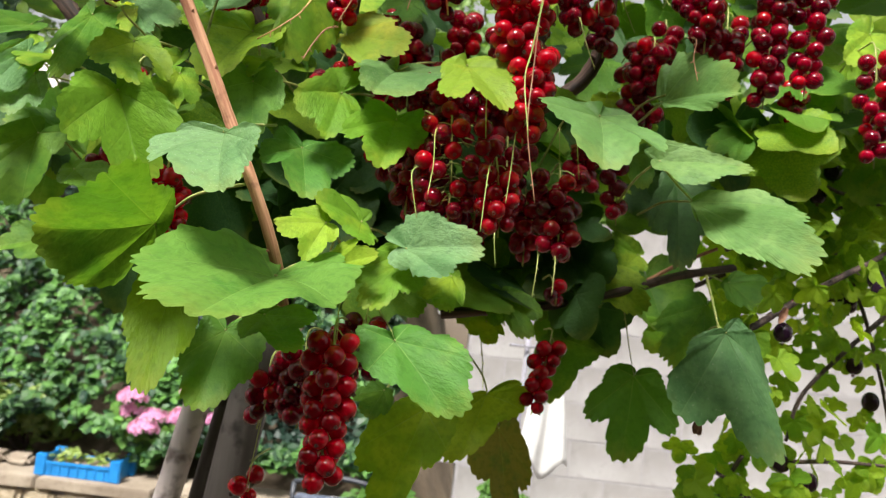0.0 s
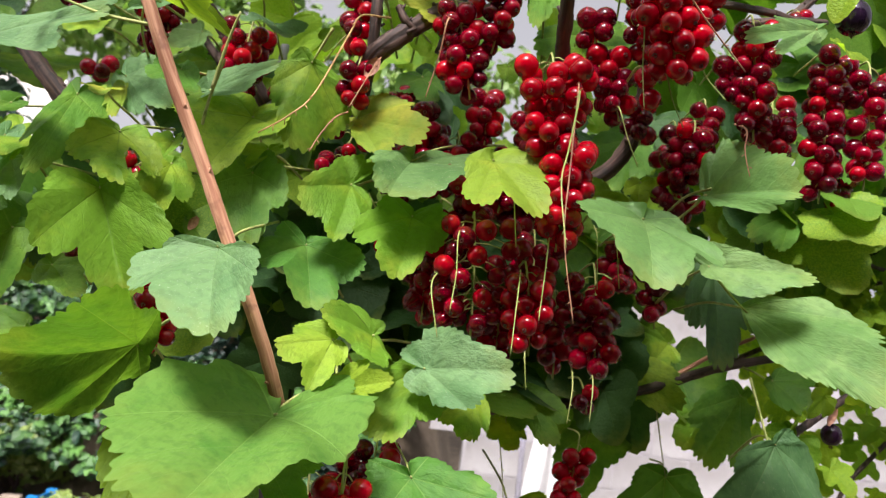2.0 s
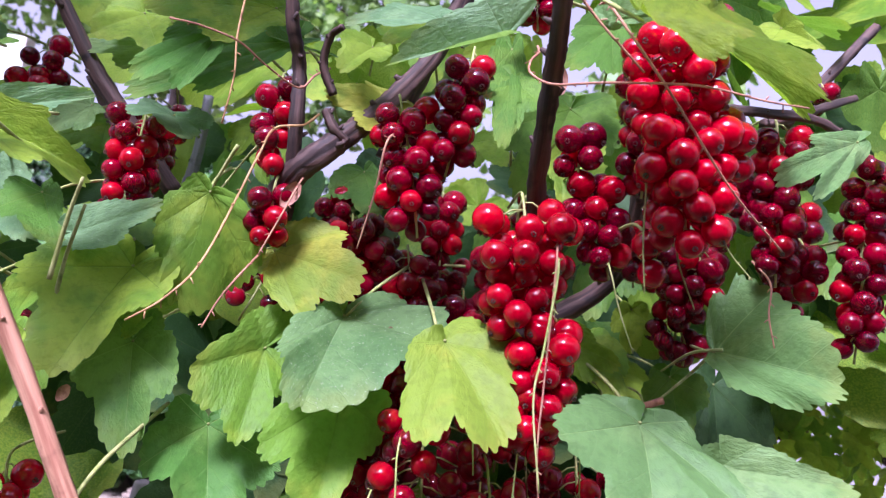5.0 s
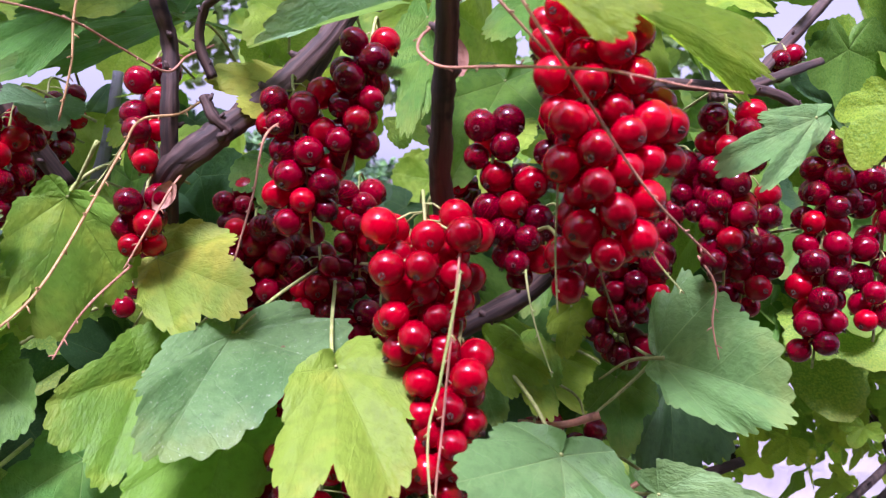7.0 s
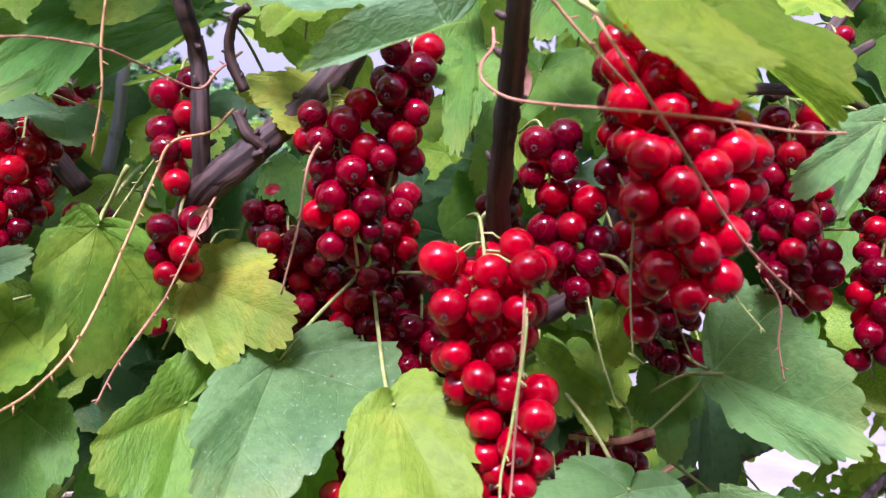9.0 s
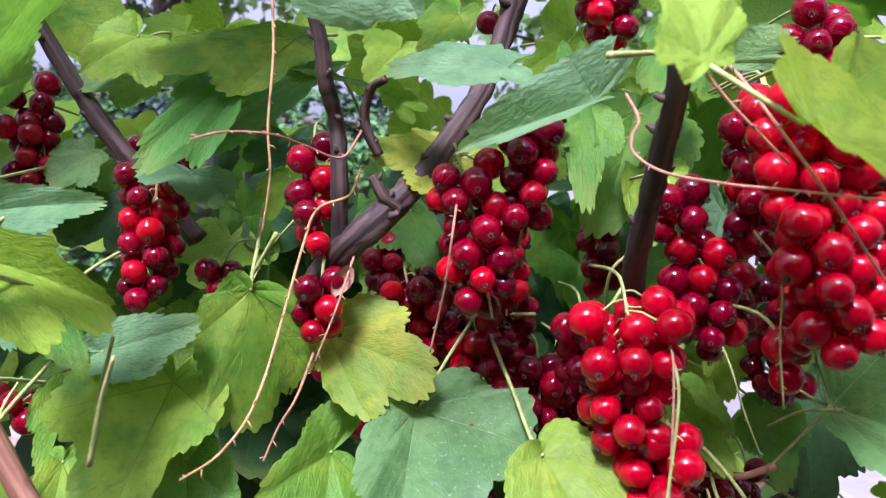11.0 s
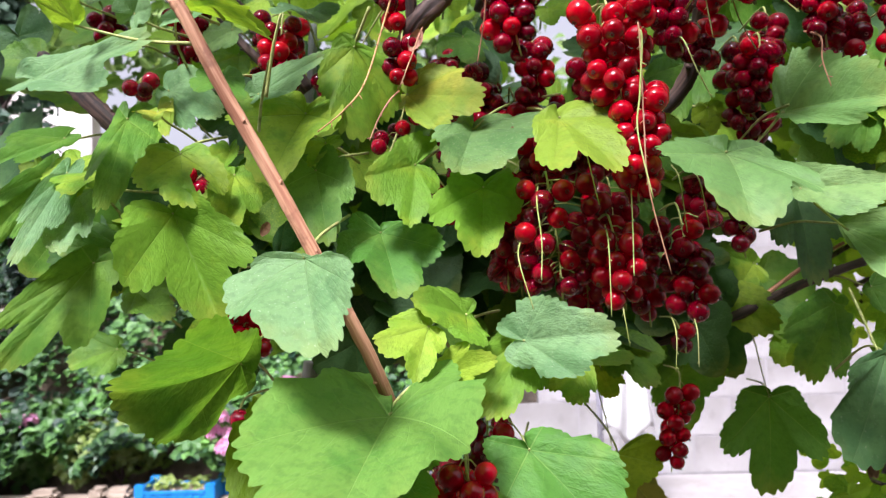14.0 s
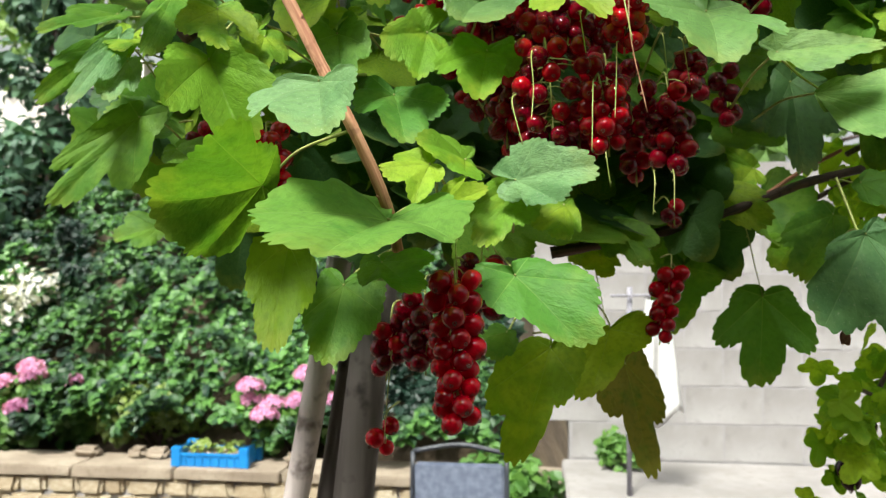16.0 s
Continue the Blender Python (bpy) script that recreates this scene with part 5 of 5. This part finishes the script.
leaf("fresh", (-0.206, 0.555, 1.824), (-0.228, 0.535, 1.806), (-0.221, 0.551, 1.826), (-0.201, 0.539, 1.804))
leaf("lime", (-0.115, 0.554, 1.816), (-0.095, 0.537, 1.803), (-0.107, 0.538, 1.796), (-0.092, 0.551, 1.819))
leaf("lime", (-0.167, 0.554, 1.888), (-0.188, 0.536, 1.872), (-0.186, 0.552, 1.894), (-0.158, 0.538, 1.866))
leaf("lime", (-0.060, 0.522, 1.856), (-0.040, 0.509, 1.849), (-0.057, 0.520, 1.862), (-0.046, 0.504, 1.839))
leaf("fresh", (-0.027, 0.505, 1.891), (-0.043, 0.483, 1.866), (-0.045, 0.498, 1.886), (-0.023, 0.494, 1.877))
leaf("lime", (0.007, 0.523, 1.831), (0.026, 0.507, 1.818), (0.007, 0.510, 1.815), (0.027, 0.520, 1.834))
leaf("olive", (0.017, 0.464, 1.871), (-0.004, 0.446, 1.854), (0.003, 0.458, 1.869), (0.018, 0.447, 1.857))
leaf("deep", (-0.036, 0.483, 1.791), (-0.056, 0.467, 1.781), (-0.050, 0.480, 1.794), (-0.035, 0.470, 1.776))
leaf("lime", (-0.247, 0.418, 1.816), (-0.227, 0.413, 1.827), (-0.242, 0.418, 1.827), (-0.225, 0.406, 1.813))
leaf("deep", (-0.261, 0.444, 1.840), (-0.269, 0.424, 1.821), (-0.273, 0.440, 1.841), (-0.254, 0.431, 1.824))
leaf("fresh", (-0.161, 0.286, 1.800), (-0.175, 0.269, 1.796), (-0.171, 0.282, 1.801), (-0.164, 0.268, 1.795))
leaf("blue", (-0.213, 0.416, 1.803), (-0.200, 0.407, 1.824), (-0.219, 0.411, 1.812), (-0.199, 0.405, 1.801))
leaf("fresh", (-0.223, 0.434, 1.795), (-0.230, 0.416, 1.781), (-0.241, 0.428, 1.794), (-0.213, 0.417, 1.783))
leaf("dull", (0.043, 0.370, 1.846), (0.057, 0.355, 1.851), (0.046, 0.369, 1.861), (0.056, 0.358, 1.844), stem=False)
leaf("olive", (-0.093, 0.450, 1.812), (-0.099, 0.440, 1.795), (-0.105, 0.446, 1.806), (-0.090, 0.444, 1.801))
leaf("lime", (-0.120, 0.470, 1.865), (-0.148, 0.450, 1.857), (-0.139, 0.463, 1.868), (-0.124, 0.452, 1.853))
leaf("blue", (0.006, 0.362, 1.833), (-0.031, 0.361, 1.818), (-0.003, 0.358, 1.845), (-0.014, 0.352, 1.822), lobes=-0.2, heel=0.6, stem=False)
leaf("blue", (-0.016, 0.388, 1.846), (-0.053, 0.405, 1.848), (-0.031, 0.403, 1.855), (-0.034, 0.382, 1.838), lobes=-0.3, stem=False)
leaf("blue", (-0.047, 0.322, 1.851), (-0.085, 0.335, 1.863), (-0.060, 0.335, 1.870), (-0.069, 0.332, 1.846), stem=False)
leaf("dull", (-0.163, 0.510, 1.860), (-0.200, 0.500, 1.851), (-0.182, 0.510, 1.867), (-0.173, 0.490, 1.842))
leaf("dull", (-0.191, 0.500, 1.822), (-0.206, 0.490, 1.807), (-0.209, 0.500, 1.823), (-0.187, 0.485, 1.804))

# berry clusters: top, bottom, width, berries
cluster((0.020, 0.375, 1.779), (0.025, 0.372, 1.732), 0.041, 37, "red")
cluster((0.034, 0.372, 1.740), (0.029, 0.365, 1.699), 0.022, 17, "red")
cluster((0.059, 0.352, 1.839), (0.065, 0.352, 1.799), 0.037, 32, "red")
cluster((0.066, 0.348, 1.807), (0.069, 0.350, 1.765), 0.034, 32, "red")
cluster((0.080, 0.360, 1.813), (0.083, 0.350, 1.793), 0.015, 7, "red")
cluster((0.058, 0.355, 1.770), (0.063, 0.358, 1.755), 0.007, 2, "red")
cluster((-0.029, 0.415, 1.820), (-0.016, 0.405, 1.765), 0.033, 32)
cluster((-0.002, 0.410, 1.842), (-0.008, 0.405, 1.790), 0.023, 22)
cluster((0.039, 0.395, 1.811), (0.041, 0.390, 1.795), 0.019, 7)
cluster((0.046, 0.400, 1.797), (0.055, 0.385, 1.756), 0.026, 22)
cluster((-0.176, 0.545, 1.837), (-0.171, 0.540, 1.790), 0.043, 24)
cluster((-0.174, 0.540, 1.809), (-0.181, 0.530, 1.765), 0.037, 20)
cluster((-0.223, 0.510, 1.855), (-0.212, 0.500, 1.814), 0.032, 15)
cluster((-0.080, 0.425, 1.827), (-0.078, 0.412, 1.783), 0.016, 12)
cluster((-0.074, 0.410, 1.781), (-0.077, 0.410, 1.753), 0.019, 9)
cluster((-0.060, 0.470, 1.787), (-0.051, 0.460, 1.764), 0.023, 10)
cluster((-0.043, 0.480, 1.771), (-0.038, 0.470, 1.729), 0.048, 29)
cluster((-0.007, 0.470, 1.793), (-0.005, 0.460, 1.758), 0.023, 15)
cluster((-0.005, 0.480, 1.764), (-0.003, 0.470, 1.723), 0.040, 22)
cluster((0.128, 0.420, 1.831), (0.129, 0.412, 1.762), 0.030, 32)
cluster((0.148, 0.430, 1.783), (0.144, 0.420, 1.757), 0.018, 10)
cluster((0.175, 0.430, 1.823), (0.166, 0.418, 1.773), 0.033, 24)
cluster((0.168, 0.420, 1.782), (0.165, 0.415, 1.735), 0.028, 17)
cluster((0.196, 0.430, 1.817), (0.190, 0.420, 1.746), 0.033, 24)
cluster((0.108, 0.440, 1.777), (0.104, 0.445, 1.743), 0.030, 20)
cluster((0.107, 0.450, 1.738), (0.108, 0.450, 1.725), 0.023, 3)
cluster((0.182, 0.490, 1.875), (0.184, 0.490, 1.861), 0.019, 4)
cluster((-0.007, 0.400, 1.704), (-0.003, 0.392, 1.646), 0.063, 44)
cluster((0.019, 0.385, 1.681), (0.023, 0.380, 1.642), 0.035, 17, "red")
cluster((0.055, 0.410, 1.687), (0.056, 0.395, 1.633), 0.037, 27)
cluster((-0.031, 0.420, 1.695), (-0.027, 0.410, 1.652), 0.029, 15)
cluster((0.092, 0.450, 1.706), (0.096, 0.445, 1.664), 0.019, 10)
cluster((0.028, 0.370, 1.734), (0.030, 0.375, 1.689), 0.031, 20, "red")
cluster((-0.048, 0.345, 1.588), (-0.047, 0.342, 1.516), 0.028, 32, "red")
cluster((-0.068, 0.390, 1.580), (-0.067, 0.385, 1.535), 0.042, 29)
cluster((-0.087, 0.400, 1.566), (-0.090, 0.400, 1.530), 0.022, 11)
cluster((-0.040, 0.400, 1.596), (-0.043, 0.390, 1.560), 0.039, 22)
cluster((-0.091, 0.400, 1.508), (-0.091, 0.400, 1.494), 0.013, 3, "red")
cluster((0.074, 0.510, 1.594), (0.065, 0.505, 1.541), 0.024, 16, "red")
cluster((-0.156, 0.400, 1.665), (-0.144, 0.385, 1.622), 0.024, 17, "red")
cluster((-0.154, 0.390, 1.602), (-0.153, 0.390, 1.594), 0.011, 1)
cluster((0.225, 0.515, 1.793), (0.229, 0.515, 1.741), 0.029, 17)
cluster((0.256, 0.470, 1.801), (0.260, 0.470, 1.722), 0.034, 24)
cluster((0.103, 0.460, 1.782), (0.104, 0.450, 1.725), 0.037, 22)
cluster((-0.266, 0.500, 1.896), (-0.270, 0.495, 1.861), 0.027, 15)
cluster((-0.275, 0.500, 1.838), (-0.263, 0.490, 1.816), 0.022, 9)
cluster((-0.220, 0.505, 1.839), (-0.218, 0.500, 1.799), 0.035, 17)
cluster((-0.148, 0.463, 1.816), (-0.151, 0.450, 1.757), 0.033, 34)
cluster((-0.120, 0.463, 1.780), (-0.128, 0.463, 1.761), 0.021, 6)
cluster((-0.232, 0.460, 1.781), (-0.230, 0.460, 1.772), 0.022, 6)
cluster((0.039, 0.500, 1.804), (0.043, 0.490, 1.763), 0.025, 17)
cluster((-0.009, 0.500, 1.892), (-0.007, 0.500, 1.880), 0.018, 4)
cluster((0.019, 0.420, 1.886), (0.024, 0.420, 1.858), 0.027, 15)
cluster((-0.199, 0.450, 1.715), (-0.193, 0.450, 1.723), 0.034, 7)
cluster((-0.079, 0.470, 1.765), (-0.093, 0.460, 1.723), 0.033, 10)
cluster((-0.066, 0.470, 1.721), (-0.038, 0.460, 1.675), 0.032, 12)
cluster((-0.197, 0.460, 1.719), (-0.196, 0.460, 1.709), 0.019, 4)
cluster((-0.211, 0.440, 1.671), (-0.210, 0.440, 1.664), 0.014, 3)
cluster((-0.034, 0.500, 1.765), (-0.029, 0.490, 1.729), 0.034, 20)
cluster((-0.058, 0.520, 1.755), (-0.056, 0.510, 1.726), 0.027, 12)
cluster((-0.014, 0.440, 1.733), (-0.003, 0.420, 1.704), 0.025, 12)
cluster((0.026, 0.430, 1.704), (0.026, 0.430, 1.674), 0.043, 20)
cluster((0.071, 0.440, 1.708), (0.072, 0.430, 1.679), 0.027, 12)
cluster((-0.022, 0.450, 1.721), (0.004, 0.440, 1.700), 0.041, 15)
cluster((-0.025, 0.440, 1.690), (-0.020, 0.430, 1.649), 0.036, 20)
cluster((0.010, 0.420, 1.674), (0.011, 0.420, 1.632), 0.035, 17)
cluster((0.039, 0.430, 1.679), (0.041, 0.420, 1.632), 0.029, 15)
cluster((0.066, 0.470, 1.628), (0.069, 0.470, 1.614), 0.021, 4)
cluster((0.157, 0.460, 1.810), (0.152, 0.450, 1.744), 0.035, 20)
cluster((0.119, 0.460, 1.798), (0.112, 0.450, 1.761), 0.034, 12)
cluster((0.120, 0.430, 1.811), (0.120, 0.420, 1.784), 0.015, 10)
cluster((0.017, 0.420, 1.768), (0.018, 0.420, 1.737), 0.022, 12)
cluster((-0.047, 0.460, 1.774), (-0.040, 0.455, 1.740), 0.035, 24)
cluster((-0.020, 0.460, 1.762), (-0.013, 0.450, 1.723), 0.032, 22)
cluster((0.007, 0.450, 1.744), (0.006, 0.440, 1.716), 0.022, 12)
cluster((0.022, 0.450, 1.736), (0.023, 0.450, 1.707), 0.020, 10)
cluster((-0.023, 0.440, 1.713), (-0.017, 0.430, 1.687), 0.024, 12)
cluster((0.072, 0.430, 1.784), (0.074, 0.420, 1.756), 0.019, 10)
cluster((0.018, 0.470, 1.743), (0.012, 0.460, 1.708), 0.030, 15)
cluster((0.065, 0.390, 1.844), (0.064, 0.385, 1.787), 0.025, 29)
cluster((0.090, 0.410, 1.872), (0.088, 0.400, 1.850), 0.020, 12)
cluster((0.075, 0.410, 1.847), (0.074, 0.400, 1.783), 0.027, 27)

# dried remnants
scrap((-0.064, 0.405, 1.781), 0.011, 0.5, 0.3)
scrap((0.025, 0.360, 1.825), 0.01, -0.3, 0.2)
scrap((-0.022, 0.400, 1.730), 0.004, 0, 0)
scrap((0.240, 0.530, 1.632), 0.012, 0.4, 0.5)
scrap((0.161, 0.460, 1.556), 0.01, 0.2, 0.3)
scrap((0.159, 0.460, 1.553), 0.008, -0.4, 0.1)
scrap((-0.147, 0.420, 1.692), 0.008, 0.6, 0)

# deeper leaves of the bush, behind the ones in front, and unseen ones added above for shade
FILL = [leaf_shape(400 + k, 72, (0.2, 0.45, 0.7, 0.88, 1.0), 0.7) for k in range(6)]
SLOTS = ("fresh", "deep", "lime", "dark")


def filled(shape, m):
    pts, faces = shape
    return [m @ Vector((x, -0.25 * y - 0.9 * h - 0.10 * (x * x + y * y), -y)) for x, y, h in pts]


fill_by_tone = {}
for tone in SLOTS:
    fill_by_tone[tone] = []
    for shape in FILL:
        me = mesh_of("leaf", filled(shape, Matrix()), shape[1])
        uv = me.uv_layers.new(name="leaf")
        for loop in me.loops:
            uv.data[loop.index].uv = shape[0][loop.vertex_index][:2]
        me.materials.append(TONES[tone])
        fill_by_tone[tone].append(me)


def placed(r, xr, yr, zr):
    p = Vector((r.uniform(*xr), r.uniform(*yr), r.uniform(*zr)))
    s = r.uniform(0.035, 0.055)
    return Matrix.Translation(p + OFF) @ Euler((r.uniform(-0.9, 0.5), r.uniform(-0.7, 0.7), r.uniform(-0.9, 0.9))).to_matrix().to_4x4() @ Matrix.Diagonal((s, s, s, 1))


def fill(count, xr, yr, zr, tones, seed):
    r = random.Random(seed)
    for _ in range(count):
        tone = r.choice(tones)
        part("leaf", r.choice(fill_by_tone[tone]), None, BUSH, WORDS[tone], placed(r, xr, yr, zr))


rest = []


def fill_far(count, xr, yr, zr, tones, seed):
    r = random.Random(seed)
    for _ in range(count):
        rest.append((r.choice(tones), r.randrange(6), placed(r, xr, yr, zr)))


# the dark tone among these paints the shade between the front leaves
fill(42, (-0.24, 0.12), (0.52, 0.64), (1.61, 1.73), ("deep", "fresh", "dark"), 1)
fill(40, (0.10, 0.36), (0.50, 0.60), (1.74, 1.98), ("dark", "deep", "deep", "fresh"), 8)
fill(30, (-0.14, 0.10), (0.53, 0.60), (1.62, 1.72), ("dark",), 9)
fill(30, (-0.30, 0.34), (0.55, 0.70), (1.74, 1.96), ("lime", "fresh", "lime"), 2)
fill_far(20, (-0.30, 0.34), (0.68, 0.90), (1.74, 2.00), ("lime", "fresh", "lime"), 12)
fill_far(24, (0.14, 0.40), (0.62, 0.80), (1.78, 1.92), ("deep", "fresh", "lime"), 3)
fill_far(24, (-0.36, -0.22), (0.50, 0.65), (1.66, 1.92), ("deep", "fresh", "dark"), 4)
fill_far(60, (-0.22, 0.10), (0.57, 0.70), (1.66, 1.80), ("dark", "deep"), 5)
# unseen top leaves, added to keep sky light out of the interior
fill_far(70, (-0.5, 0.22), (0.42, 0.8), (2.04, 2.2), ("fresh", "deep"), 6)
fill_far(22, (-0.35, 0.40), (0.75, 1.1), (1.74, 2.02), ("lime", "fresh"), 7)
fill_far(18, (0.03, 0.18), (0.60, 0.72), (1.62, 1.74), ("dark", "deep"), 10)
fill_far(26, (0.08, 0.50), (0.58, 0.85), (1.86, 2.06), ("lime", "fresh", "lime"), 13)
# second unseen layer overhead, added to darken what lies below
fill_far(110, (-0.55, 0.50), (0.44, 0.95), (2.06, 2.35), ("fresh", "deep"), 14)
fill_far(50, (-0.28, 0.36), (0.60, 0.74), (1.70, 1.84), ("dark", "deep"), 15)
fill_far(13, (0.24, 0.50), (0.62, 0.85), (1.66, 1.86), ("fresh", "deep", "lime"), 17)
# unseen front rim of the added cover, blocks sun from deeper leaves
fill_far(52, (-0.40, 0.45), (0.36, 0.47), (1.96, 2.12), ("fresh", "deep"), 16)
rv, rf, ru, rm = [], [], [], []
for tone, k, m in rest:
    o = len(rv)
    rv += filled(FILL[k], m)
    ru += [q[:2] for q in FILL[k][0]]
    rf += [tuple(i + o for i in f) for f in FILL[k][1]]
    rm += [SLOTS.index(tone)] * len(FILL[k][1])
inner = mesh_of("inner_foliage", rv, rf)
for tone in SLOTS:
    inner.materials.append(TONES[tone])
inner.polygons.foreach_set("material_index", rm)
uv = inner.uv_layers.new(name="leaf")
for loop in inner.loops:
    uv.data[loop.index].uv = ru[loop.vertex_index]
tagged(part("inner_foliage", inner, None, BUSH), "inner foliage of the currant bush, plus unseen leaves added above for shade", kind="stuff")

# main stems of both bushes, down to the soil
cane("bark", 0.011, 0.006, [(-0.30, 0.72, -0.02), (-0.235, 0.70, 0.8), (-0.191, 0.68, 1.267), (-0.1755, 0.68, 1.40), (-0.15, 0.66, 1.60), (-0.08, 0.60, 1.70)])
twig([(0.66, 0.82, -0.02), (0.65, 0.81, 0.8), (0.57, 0.72, 1.45), (0.47, 0.63, 1.62)], 0.006, 0, 0, 91)

# ---- blocks of the wall ----
bm = slab(-0.197, 0.197, -0.012, 0.012, -0.097, 0.097, 0.003, 0.002, 5)
block_me = bpy.data.meshes.new("block")
bm.to_mesh(block_me)
bm.free()
block_me.materials.append(BLOCK)
for row in range(8):
    for k in range(17):
        x = 0.37 + 0.4 * k - 0.2 * (row % 2)
        part("block", block_me, None, wall, "", Matrix.Translation((x, 4.2095, 0.70 + 0.2 * row)))
